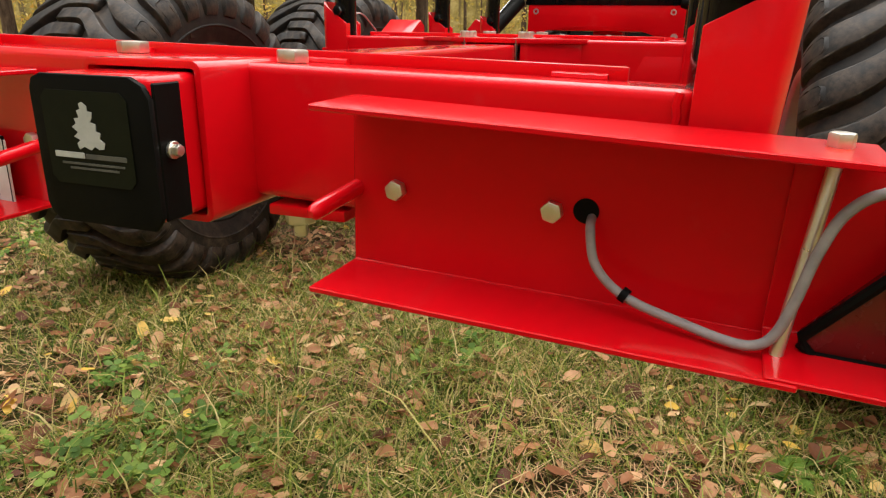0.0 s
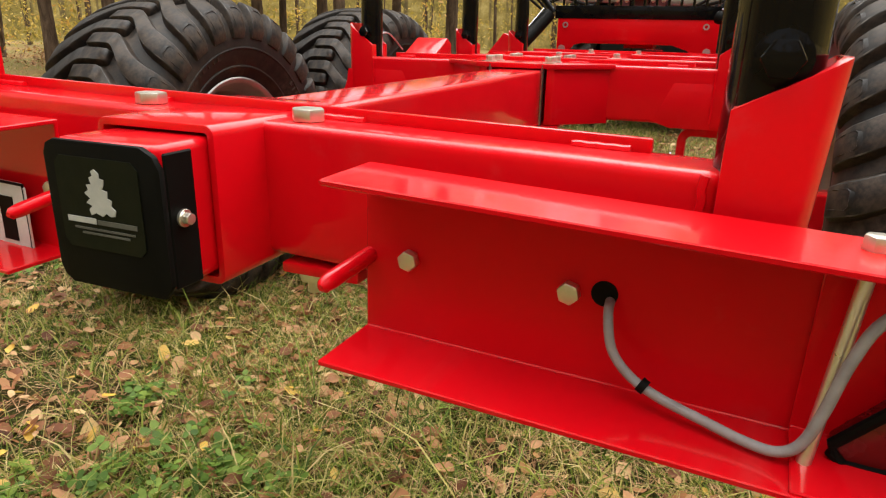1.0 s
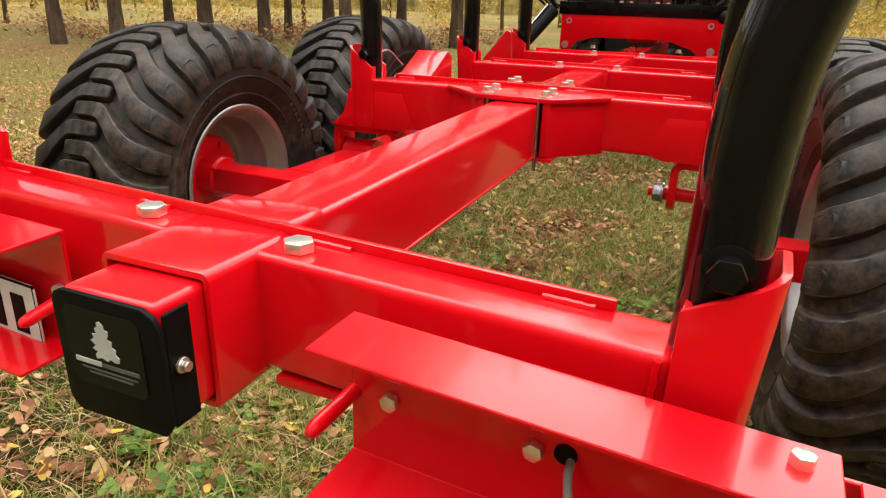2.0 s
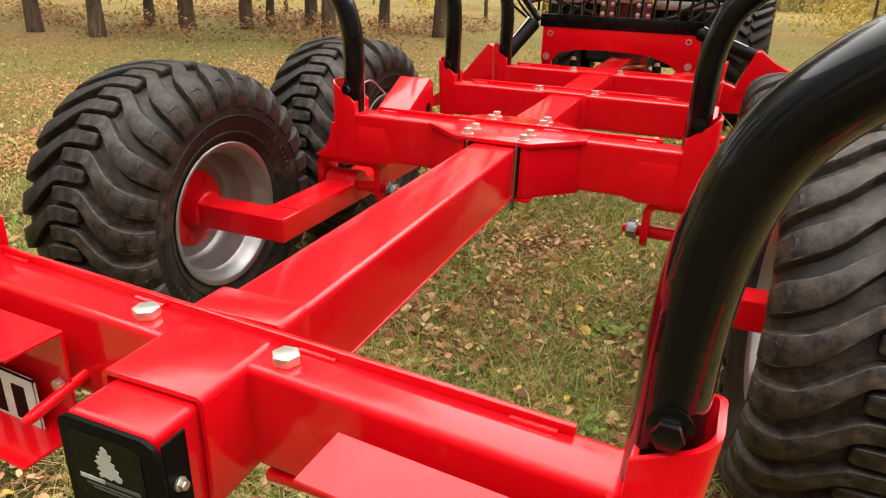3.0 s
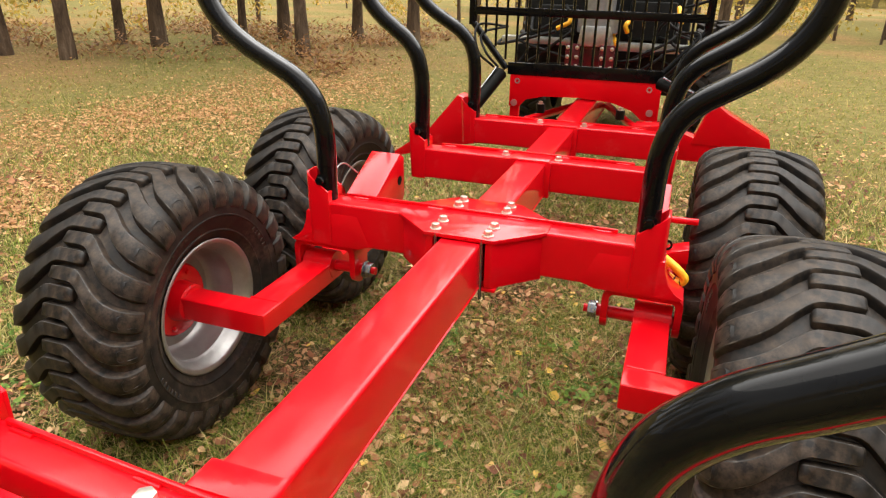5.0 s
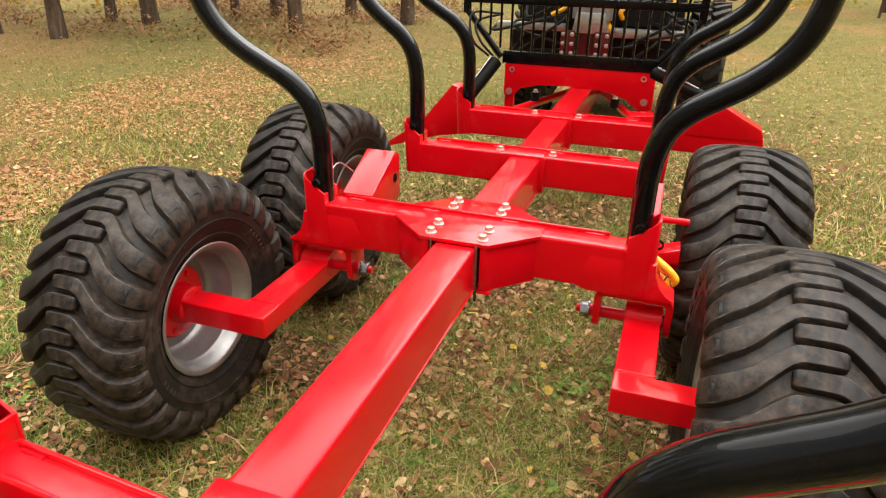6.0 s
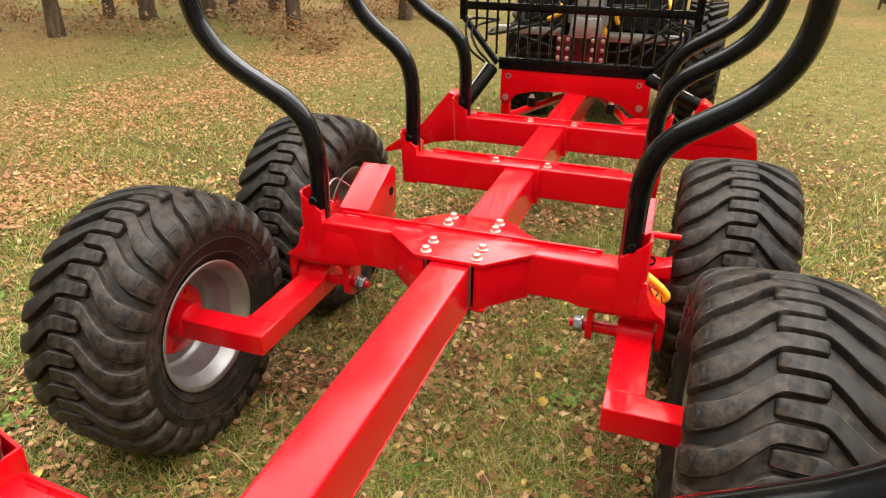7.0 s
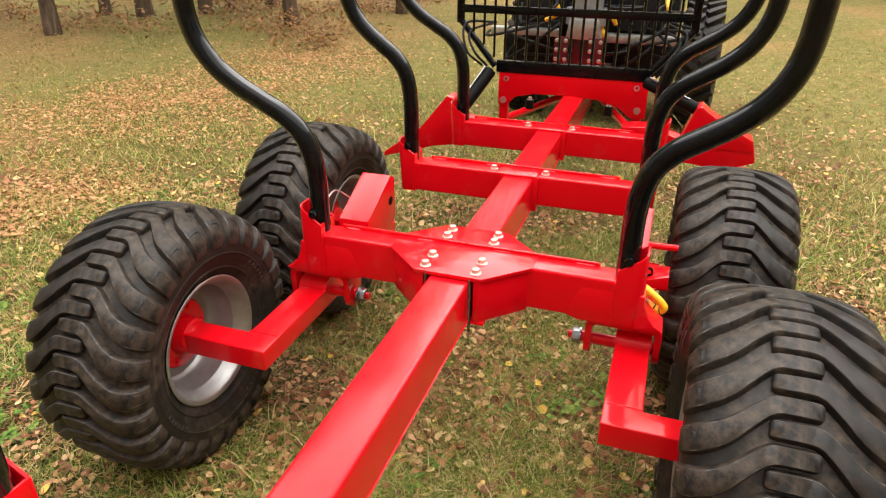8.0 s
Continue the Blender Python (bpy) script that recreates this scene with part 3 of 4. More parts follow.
SWING = {q: pose(0, 1.49, 0.487, a) @ pose(0, -1.49, -0.487) for q, a in ((-1, -0.5), (1, -2.6))}
for side in (-1, 1):
    part("bunk_leg", prism([(side * x, z) for x, z in ((0.40, 0.622), (0.450, 0.606), (0.726, 0.606), (0.742, 0.612), (0.712, 0.630), (0.688, 0.658), (0.672, 0.70), (0.667, 0.74), (0.45, 0.74))],
                           "y", GY - 0.0528, GY + 0.0528, 0.003), RED, bogie_bunk)
    # a thick strap bent over the arm, its two ears holding the pin
    def strap(inset, r):
        x0, x1, top = 0.478 + inset, 0.748 - inset, 0.607 - inset
        arc = [(x0 + r - r * math.cos(math.radians(d)), top - r + r * math.sin(math.radians(d))) for d in range(0, 91, 15)]
        arc += [(x1 - r + r * math.sin(math.radians(d)), top - r + r * math.cos(math.radians(d))) for d in range(0, 91, 15)]
        return [(x0, 0.487)] + arc + [(x1, 0.487)]
    bm = prism([(side * x, z) for x, z in strap(0.0, 0.040) + strap(0.025, 0.018)[::-1]], "y", 1.432, 1.548, 0.004)
    for e0, e1 in ((0.478, 0.503), (0.723, 0.748)):
        ear = [(1.490 + 0.058 * math.cos(math.radians(d)), 0.487 + 0.052 * math.sin(math.radians(d))) for d in range(180, 361, 15)]
        prism(ear, "x", side * e0, side * e1, 0.004, bm)
    clevis = part("clevis", bm, RED, bogie_bunk)
    pivot = part("pivot_pin", sweep([(side * 0.462, 1.490, 0.487), (side * 0.748, 1.490, 0.487)], 0.023, 22), RED, trailer, "greasy pivot pin of the bogie arm")
    part("nut", prism([(1.490 + 0.031 * math.cos(k * math.pi / 3), 0.487 + 0.031 * math.sin(k * math.pi / 3)) for k in range(6)], "x", side * 0.430, side * 0.462, 0.003), CHROME, pivot)
    part("washer", sweep([(side * 0.458, 1.490, 0.487), (side * 0.463, 1.490, 0.487)], 0.036, 22), CHROME, pivot)
    part("pin_end", sweep([(side * 0.415, 1.490, 0.487), (side * 0.44, 1.490, 0.487)], 0.015, 16), RED, pivot)
    outline = [(0.592, 0.972), (1.03, 0.972), (1.03, 1.072), (0.714, 1.072), (0.714, 2.098), (1.03, 2.098), (1.03, 2.196), (0.592, 2.196)]
    arm = part("bogie_arm", prism([(side * x, y) for x, y in outline], "z", 0.424, 0.508, 0.007, None, 3), RED, trailer, "box-section red bogie arm")
    arm.matrix_basis = SWING[side]
    part("pivot_boss", sweep([(side * 0.590, 1.490, 0.487), (side * 0.716, 1.490, 0.487)], 0.058, 28), RED, arm)
    for y in (1.025, 2.145):
        part("weld_bead", sweep([(side * (0.600 + 0.0095 * i), y + 0.052 + 0.001 * (i % 2), 0.5085) for i in range(13)], 0.004, 8), RED, arm)

# slanted brake box in front of the left bogie arm
bm = prism([(1.68, 0.60), (1.70, 0.722), (1.955, 0.846), (2.000, 0.822), (2.005, 0.64), (1.93, 0.565)], "x", -0.645, -0.505, 0.006)
brake_box = part("brake_box", bm, RED, trailer, "folded red sheet housing with a round hole")
# the hole's shaded inside is drawn as a thin dark disc
part("hole", lathe([(0, 0.0), (0, 0.021), (0.0015, 0.021), (0.0015, 0.0)], 20, "x"), PLASTIC, brake_box).matrix_basis = pose(-0.5045, 1.945, 0.725)
part("cable", sweep(curve_through([(-0.60, 1.50, 0.80), (-0.63, 1.58, 0.85), (-0.64, 1.68, 0.86), (-0.62, 1.76, 0.80)], 6), 0.003, 8), STEEL, trailer, "thin steel cable loop")

# right side: a narrower housing behind the stake, with its pin, bracket and a looped yellow hose
bm = prism([(1.68, 0.60), (1.70, 0.722), (1.955, 0.846), (2.000, 0.822), (2.005, 0.64), (1.93, 0.565)], "x", 0.600, 0.655, 0.006)
housing = part("brake_box", bm, RED, trailer, "narrow folded red sheet housing")
part("pin", sweep([(0.65, 1.80, 0.755), (0.765, 1.80, 0.757)], 0.013, 14), RED, housing)
part("bracket", prism([(0.652, 0.632), (0.652, 0.660), (0.745, 0.690), (0.748, 0.632)], "y", 1.68, 1.77, 0.004), RED, housing)
part("eye", lathe([(-0.004, 0.012), (-0.004, 0.019), (0.004, 0.019), (0.004, 0.012), (-0.004, 0.012)], 18, "y"), BLACK, housing).matrix_basis = pose(0.668, 1.70, 0.690)
way = curve_through([(0.628, 1.585, 0.712), (0.648, 1.572, 0.700), (0.672, 1.566, 0.686), (0.698, 1.560, 0.670), (0.724, 1.556, 0.650), (0.740, 1.556, 0.628), (0.728, 1.558, 0.611), (0.702, 1.562, 0.618), (0.676, 1.568, 0.632), (0.645, 1.576, 0.648)], 6)
hose = part("yellow_hose", sweep(way, 0.0150, 16), YELLOW, trailer, "yellow sleeved hydraulic hose loop with black marks")
for k in (35, 41, 48):
    part("print_band", sweep(way[k:k + 2], 0.0154, 16), HOSE, hose)

# front bunks
for yc in (2.395, 3.19):
    tube = bunk(yc, 0.625, 0.775, -0.48, 0.48, (0.76, 0.90) if yc < 3 else (0.95, 0.90), "cross tube of red steel welded over the main tube", pocket=(0.550, 0.646), foot=-0.010 if yc < 3 else -0.020, half=0.565, lifts=(0.042, 0.0) if yc < 3 else (0.025, 0.0), dx=0.014 if yc < 3 else 0.030)
    part("saddle", prism([(-0.105, 0.60), (-0.105, 0.770), (-0.096, 0.781), (0.096, 0.781), (0.105, 0.770), (0.105, 0.60)], "y", yc - 0.070, yc + 0.070, 0.004), RED, tube)
    for x in (-0.13, 0.13):
        shared("bolt", BOLT_ME, tube, pose(x, yc - 0.005, 0.775, 0, 0, 20))

# headboard: arched red plate and black grille
hb = part("headboard_plate", prism([(-0.455, 0.760), (-0.455, 0.970), (0.515, 0.970), (0.515, 0.735), (0.415, 0.735), (0.35, 0.79), (0.22, 0.832), (0.0, 0.846), (-0.22, 0.838), (-0.34, 0.81), (-0.385, 0.760)], "y", 3.700, 3.712, 0.002), RED, trailer, "arched red plate under the headboard")
for x in (-0.420, 0.462):
    part("boss", sweep([(x, 3.69, 0.785), (x, 3.73, 0.785)], 0.022, 16), STEEL, hb)
    part("leg", box(x - 0.03, x + 0.03, 3.712, 3.76, 0.60, 0.80, 0.004), RED, hb)
    part("ring", lathe([(-0.003, 0.010), (-0.003, 0.018), (0.003, 0.018), (0.003, 0.010), (-0.003, 0.010)], 18, "y"), STEEL, hb).matrix_basis = pose(x * 0.96, 3.69, 0.93)
grille = part("headboard", box(-0.475, 0.53, 3.695, 3.745, 0.968, 1.046, 0.004), BLACK, trailer, "black steel grille headboard")
for x0, x1, z0, z1 in ((-0.735, 0.735, 1.335, 1.385), (-0.735, 0.735, 1.93, 1.98)):
    part("rail", box(x0, x1, 3.700, 3.740, z0, z1, 0.004), BLACK, grille)
for side in (-1, 1):
    part("post", box(side * 0.735 - 0.02, side * 0.735 + 0.02, 3.70, 3.74, 1.27, 1.98, 0.004), BLACK, grille)
    part("brace", sweep([(side * 0.49, 3.72, 1.0), (side * 0.735, 3.72, 1.29)], 0.022, 12), BLACK, grille)
for k in range(-10, 11):
    x = k * 0.0715
    lo = 1.048 if abs(x) < 0.49 else 1.048 + (abs(x) - 0.49) * 1.1
    part("bar", sweep([(x, 3.72, lo), (x, 3.72, 1.93)], 0.0085, 8), BLACK, grille)

# stabiliser legs with their cylinders
SHUT = {1: 0.90, -1: 0.96}
RAM = {1: (0.85, 3.40, 0.885), -1: (-0.62, 3.33, 0.77)}
LEG = {1: ((0.40, 0.60), (0.40, 0.775), (0.56, 0.79), (0.74, 0.735), (1.14, 0.745), (1.165, 0.637), (1.0, 0.575), (0.80, 0.595)),
       -1: ((0.40, 0.60), (0.40, 0.72), (0.60, 0.74), (0.655, 0.855), (0.70, 0.872), (0.90, 0.63), (1.15, 0.455), (1.16, 0.42), (0.92, 0.49), (0.80, 0.53))}
for side in (-1, 1):
    leg = part("stabiliser", prism([(side * x, z) for x, z in LEG[side]], "y", 3.33, 3.47, 0.006), RED, trailer, "folded red stabiliser leg")
    if side > 0:
        part("bracket", prism([(0.725, 0.70), (0.81, 0.928), (0.835, 0.935), (0.905, 0.884), (1.135, 0.762), (1.14, 0.70)], "y", 3.322, 3.478, 0.006), RED, leg)
    ram = part("hydraulic_cylinder", sweep([(side * 0.50, 3.62, 0.985), tuple(RAM[side][i] * SHUT[side] + (1 - SHUT[side]) * (side * 0.50, 3.62, 0.985)[i] for i in range(3))], 0.036 if side > 0 else 0.043, 18), PLASTIC, trailer, "black hydraulic cylinder with a bright rod")
    part("piston_rod", sweep([tuple(RAM[side][i] * SHUT[side] + (1 - SHUT[side]) * (side * 0.50, 3.62, 0.985)[i] for i in range(3)), RAM[side]], 0.014, 14), STEEL, ram)
    part("pipe", sweep([(side * 0.52, 3.58, 1.025), (RAM[side][0] * 0.7 + side * 0.17, RAM[side][1] * 0.7 + 1.06, RAM[side][2] * 0.7 + 0.325)], 0.005, 8), CHROME, ram)
    for k in range(2):
        part("hose", sweep(curve_through([(side * (0.52 + 0.03 * k), 3.62, 1.02), (side * (0.60 + 0.05 * k), 3.58, 1.12), (side * (0.66 + 0.03 * k), 3.70, 1.22 + 0.05 * k), (side * 0.55, 3.95, 1.25)], 6), 0.008, 8), HOSE, ram)
    part("foot", sweep([(side * (1.10 if side > 0 else 0.93), 3.40, 0.575), (side * (1.10 if side > 0 else 0.93), 3.40, 0.53)], 0.05, 18), RED, leg)


# wheels
def tyre_profile():
    """Half of the casing from the crown to the bead: (offset from the mid plane, radius)."""
    return [(0.0, 0.456), (0.05, 0.4555), (0.10, 0.453), (0.15, 0.448), (0.19, 0.440), (0.218, 0.428), (0.236, 0.410), (0.246, 0.388), (0.250, 0.362), (0.248, 0.335), (0.240, 0.306), (0.226, 0.280), (0.212, 0.258), (0.204, 0.245), (0.195, 0.236)]


class Skin:
    """The tyre's outline by distance along it from the crown."""

    def __init__(self):
        self.p = [Vector(q) for q in tyre_profile()]
        self.d = [0.0]
        for a, b in zip(self.p, self.p[1:]):
            self.d.append(self.d[-1] + (b - a).length)

    def at(self, s, lift):
        sign, s = (1 if s >= 0 else -1), abs(s)
        i = max(0, min(len(self.d) - 2, next((k for k in range(len(self.d) - 1) if self.d[k + 1] >= s), len(self.d) - 2)))
        u = (s - self.d[i]) / (self.d[i + 1] - self.d[i])
        p = self.p[i].lerp(self.p[i + 1], u)
        t = (self.p[min(i + 2, len(self.p) - 1)] - self.p[max(i - 1, 0)]).normalized()
        n = Vector((-t.y, t.x))
        if n.y < 0 and abs(n.y) > abs(n.x):
            n = -n
        if n.x < 0:
            n = Vector((abs(n.x), n.y))
        q = p + n * lift
        return sign * q.x, q.y


def tyre_shape():
    half = tyre_profile()
    ribbed = []
    for x, r in half:
        ribbed.append((x, r))
        if r in (0.335, 0.280):
            ribbed += [(x + 0.0002, r - 0.002), (x + 0.0018, r - 0.004), (x + 0.0018, r - 0.007), (x - 0.0015, r - 0.010)]
    half = ribbed
    outline = [(-x, r) for x, r in reversed(half[1:])] + half
    outline = outline + [(0.185, 0.248), (0.18, 0.262), (-0.18, 0.262), (-0.185, 0.248), outline[0]]
    bm = lathe(outline, 84, "x")
    return bm


def lug_shape(sign):
    """One tread lug on the wheel's rear face, its edges rounded, with a raised mark on the shoulder."""
    skin = Skin()
    # (distance from the crown, shift round the tyre, half width, height)
    line = [(-0.060, 0.118, 0.013, 0.016), (-0.050, 0.118, 0.0190, 0.023), (0.000, 0.1185, 0.0200, 0.025), (0.035, 0.118, 0.0205, 0.025), (0.060, 0.112, 0.0225, 0.025), (0.095, 0.086, 0.026, 0.025), (0.130, 0.056, 0.029, 0.025), (0.165, 0.032, 0.031, 0.025),
            (0.200, 0.016, 0.0325, 0.024), (0.230, 0.007, 0.0335, 0.021), (0.262, 0.002, 0.034, 0.016), (0.285, 0.0, 0.0335, 0.011), (0.300, 0.0, 0.033, 0.004)]

    def at(s, lift, v):
        x, r = skin.at(s, lift)
        # the crown end of each lug points up on the wheel's rear face
        return sign * x, -r * math.cos(v / 0.47), r * math.sin(v / 0.47)
    bm2 = bmesh.new()
    rows = []
    for s, v, w, h in curve_through(line, 2):
        rows.append([bm2.verts.new(at(s, lift, v + side * w * grow)) for side, lift, grow in (
            (-1, -0.004, 1.30), (-1, h * 0.60, 1.06), (-1, h * 0.92, 0.985), (-1, h, 0.90), (1, h, 0.90), (1, h * 0.92, 0.985), (1, h * 0.60, 1.06), (1, -0.004, 1.30))])
    for a, b in zip(rows, rows[1:]):
        for i in range(7):
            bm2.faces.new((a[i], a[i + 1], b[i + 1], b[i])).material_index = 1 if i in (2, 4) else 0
    bm2.faces.new(rows[0]), bm2.faces.new(rows[-1])
    # thin raised frame, open to the sidewall
    mark = [(0.272, -0.019, 0.0135), (0.250, -0.019, 0.0178), (0.228, -0.017, 0.0208), (0.222, -0.010, 0.0215), (0.222, 0.016, 0.0215), (0.228, 0.022, 0.0208), (0.250, 0.021, 0.0178), (0.272, 0.020, 0.0135)]
    trio = []
    for i, (s, v, h) in enumerate(mark):
        p, q = mark[max(i - 1, 0)], mark[min(i + 1, len(mark) - 1)]
        d = Vector((q[0] - p[0], q[1] - p[1])).normalized() * 0.0014
        trio.append([bm2.verts.new(at(s - d.y * k, h + up, 0.004 + v + d.x * k)) for k, up in ((-1, -0.0008), (0, 0.0009), (1, -0.0008))])
    for a, b in zip(trio, trio[1:]):
        for i in range(2):
            bm2.faces.new((a[i], a[i + 1], b[i + 1], b[i]))
    return bm2


def rim_shape():
    """A deep steel rim, its open side towards +x."""
    return lathe([(u, r * 0.94) for u, r in [(0.202, 0.262), (0.209, 0.268), (0.212, 0.263), (0.209, 0.252), (0.200, 0.244), (0.178, 0.238), (0.168, 0.230), (0.150, 0.228), (0.140, 0.219), (0.060, 0.213), (0.045, 0.206), (0.032, 0.202), (0.022, 0.190), (0.015, 0.10), (0.015, 0.0),
                  (0.0, 0.0), (0.0, 0.10), (-0.01, 0.205), (-0.12, 0.215), (-0.18, 0.226), (-0.200, 0.248), (-0.209, 0.262)]], 64, "x")


TYRE_ME = mesh_of(tyre_shape(), "tyre", RUBBER, True, 28)
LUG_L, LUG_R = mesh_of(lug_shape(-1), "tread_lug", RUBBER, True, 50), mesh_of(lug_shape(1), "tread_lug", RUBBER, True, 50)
# second slot: paler bevel strips, scuffs plus a painted edge highlight
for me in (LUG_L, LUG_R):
    me.materials.append(SCUFF_HIGHLIGHT)
RIM_ME = mesh_of(rim_shape(), "rim", RIM)
HUB_ME = mesh_of(lathe([(0.0, 0.0), (0.0, 0.135), (0.040, 0.138), (0.050, 0.132), (0.054, 0.078), (0.115, 0.070), (0.122, 0.062), (0.122, 0.0)], 36, "x"), "hub", RED)
MARK_ME = mesh_of(box(-0.003, 0.0022, -0.0085, 0.0085, -0.011, 0.011, 0.0012, 1), "sidewall_mark", RUBBER)
NUT_ME = mesh_of(hex_bolt(0.020, 0.014, False), "wheel_nut", RED)


def wheel(x, y, z, side, turn, width):
    """side: +1 opens towards +x."""
    w = new("wheel", RIM_ME)
    w.parent = trailer
    w.matrix_basis = pose(x, y, z, 0, 0, 0) @ Matrix.Diagonal((side * width, 1, 1, 1))
    w["label"] = "silver steel rim with a wide chunky black flotation tyre"
    big = Matrix.Diagonal((1, 1.038, 1.038, 1))
    tyre = shared("tyre", TYRE_ME, w, pose(0, 0, 0, turn, 0, 0) @ big)
    tyre["label"] = "wide black agricultural tyre with chevron lugs"
    for k in range(27):
        a = 360 * k / 27 + turn
        shared("tread_lug", LUG_L, w, pose(0, 0, 0, a, 0, 0) @ big)
        shared("tread_lug", LUG_R, w, pose(0, 0, 0, a + 180 / 27, 0, 0) @ big)
    # raised marks on the sidewall, too worn to read
    for start, count in ((200, 9), (20, 9), (290, 6), (110, 6)):
        for k in range(count):
            a = radians(start + turn + k * 4.2)
            shared("sidewall_mark", MARK_ME, w, big @ Matrix.Rotation(a, 4, "X") @ pose(0.2452, 0, 0.322, 0, 14, 0) @ Matrix.Diagonal((1, 0.7 + 0.3 * math.sin(k * 2.4 + start), 1, 1)))
    shared("hub", HUB_ME, w, Matrix.Identity(4))["label"] = "red wheel hub"
    for k in range(6):
        a = 2 * math.pi * k / 6
        shared("wheel_nut", NUT_ME, w, pose(0.049, 0.108 * math.cos(a), 0.108 * math.sin(a), 0, 90, 0))
    return w


for k, (x, y, z, width) in enumerate(((-1.038, 1.03, 0.468, 0.88), (-1.012, 2.165, 0.470, 0.88), (1.034, 1.03, 0.490, 0.925), (0.970, 2.15, 0.466, 0.875))):
    wheel(x, y, z, -1 if x > 0 else 1, 3.1 * k, width)

# ---- crane foot and tractor beyond the headboard ----
loader = new("log_loader")
tagged(loader, "red crane foot with grey valve block and yellow sleeved hoses", "crane")
part("deck", box(-0.42, 0.42, 4.05, 4.75, 0.86, 0.90, 0.006), RED, loader)
part("column", prism([(-0.085, 0.90), (-0.075, 1.20), (0.075, 1.20), (0.085, 0.90)], "y", 4.30, 4.5, 0.012), SHADED_MAROON, loader)
part("casting", prism([(-0.12, 1.16), (-0.10, 1.30), (0.10, 1.30), (0.13, 1.16)], "y", 4.24, 4.48, 0.015), STEEL, loader)
for x0, x1 in ((-0.195, -0.095), (0.045, 0.150)):
    part("flange_plate", box(x0, x1, 4.235, 4.26, 0.93, 1.175, 0.006), SHADED_MAROON, loader)
    for z in (0.955, 1.02, 1.085, 1.15):
        for x in (x0 + 0.018, x1 - 0.018):
            shared("bolt", SMALL_ME, loader, pose(x, 4.235, z, 90, 0, 0))
part("turntable", sweep([(0, 4.4, 1.25), (0, 4.4, 1.36)], 0.15, 28), ALU, loader)
part("mast", sweep([(0, 4.4, 1.36), (0, 4.4, 2.4)], 0.11, 24), ALU, loader)
part("manifold", box(0.14, 0.66, 4.40, 4.50, 1.125, 1.185, 0.008), STEEL, loader)
part("manifold", box(-0.72, -0.20, 4.42, 4.52, 1.145, 1.195, 0.008), STEEL, loader)
part("valve_block", box(-0.48, -0.2, 4.5, 4.7, 1.2, 1.42, 0.01), CLADGREY, loader)
part("valve_block", box(0.2, 0.52, 4.5, 4.7, 1.2, 1.46, 0.01), CLADGREY, loader)
rng = random.Random(11)
for k in range(7):
    x, z = rng.uniform(-0.3, 0.55), rng.uniform(1.0, 1.45)
    pts = [(x, 4.42, z), (x + rng.uniform(-0.05, 0.05), 4.36, z - 0.05), (x + rng.uniform(-0.08, 0.1), 4.38, z - 0.10)]
    part("yellow_hose", sweep(curve_through(pts, 5), 0.016, 10), YELLOW, loader)
for k in range(16):
    x, z = rng.uniform(-0.6, 0.7), rng.uniform(1.05, 1.5)
    pts = [(x, 4.55, z), (x + rng.uniform(-0.2, 0.2), 4.32, z + rng.uniform(-0.12, 0.1)), (x + rng.uniform(-0.3, 0.3), 4.36, z - rng.uniform(0.0, 0.25)), (x + rng.uniform(-0.3, 0.3), 4.6, z - rng.uniform(0.0, 0.3))]
    part("hose", sweep(curve_through(pts, 6), 0.011, 8), HOSE, loader)
# plain dark panels added as the black machinery mass behind the grille
part("dark_panel", box(-0.64, -0.22, 4.56, 4.60, 0.92, 1.13, 0.008), CLADGREY, loader)
part("dark_panel", box(0.20, 0.68, 4.56, 4.60, 0.92, 1.11, 0.008), CLADGREY, loader)
part("dark_backing", box(-0.62, 0.62, 4.74, 4.80, 0.92, 1.9, 0.01), CLADGREY, loader)
for sx in (-1, 1):
    part("brace", sweep([(sx * 0.44, 3.80, 0.66), (sx * 0.10, 4.7, 0.68)], 0.028, 12), RED, loader)
    part("buffer", sweep([(sx * 0.27, 3.86, 0.74), (sx * 0.27, 3.86, 0.80)], 0.03, 14), HOSE, loader)
    shared("bolt", BOLT_ME, loader, pose(sx * 0.27, 3.86, 0.80))
part("support", box(-0.10, 0.10, 4.2, 4.7, 0.835, 0.862, 0.004), RED, loader)

tractor = new("tractor")
tagged(tractor, "dark tractor with ribbed rear tyres, hitched to the trailer", "tractor")
part("body", bevel(box(-0.62, 0.62, 6.2, 8.4, 0.55, 1.75, 0), 0.08, 3), CLADGREY, tractor)
part("cab", bevel(box(-0.6, 0.6, 6.6, 7.9, 1.76, 2.6, 0), 0.1, 3), CLADGREY, tractor)
part("hitch", box(-0.07, 0.07, 5.25, 6.25, 0.60, 0.70, 0.01), CLADGREY, tractor)
LUGT = mesh_of(prism([(-0.095, -0.028), (0.095, -0.020), (0.095, 0.020), (-0.095, 0.028)], "z", -0.03, 0.03, 0.005), "tread_lug", RUBBER)
TTYRE = mesh_of(lathe([(-0.17, 0.35), (-0.19, 0.48), (-0.15, 0.57), (0.0, 0.585), (0.15, 0.57), (0.19, 0.48), (0.17, 0.35), (-0.17, 0.35)], 40, "x"), "tyre", RUBBER)
TRIM = mesh_of(lathe([(-0.17, 0.36), (-0.12, 0.34), (-0.05, 0.3), (-0.05, 0.0), (0.05, 0.0), (0.05, 0.3), (0.17, 0.36)], 32, "x"), "rim", CLADGREY)
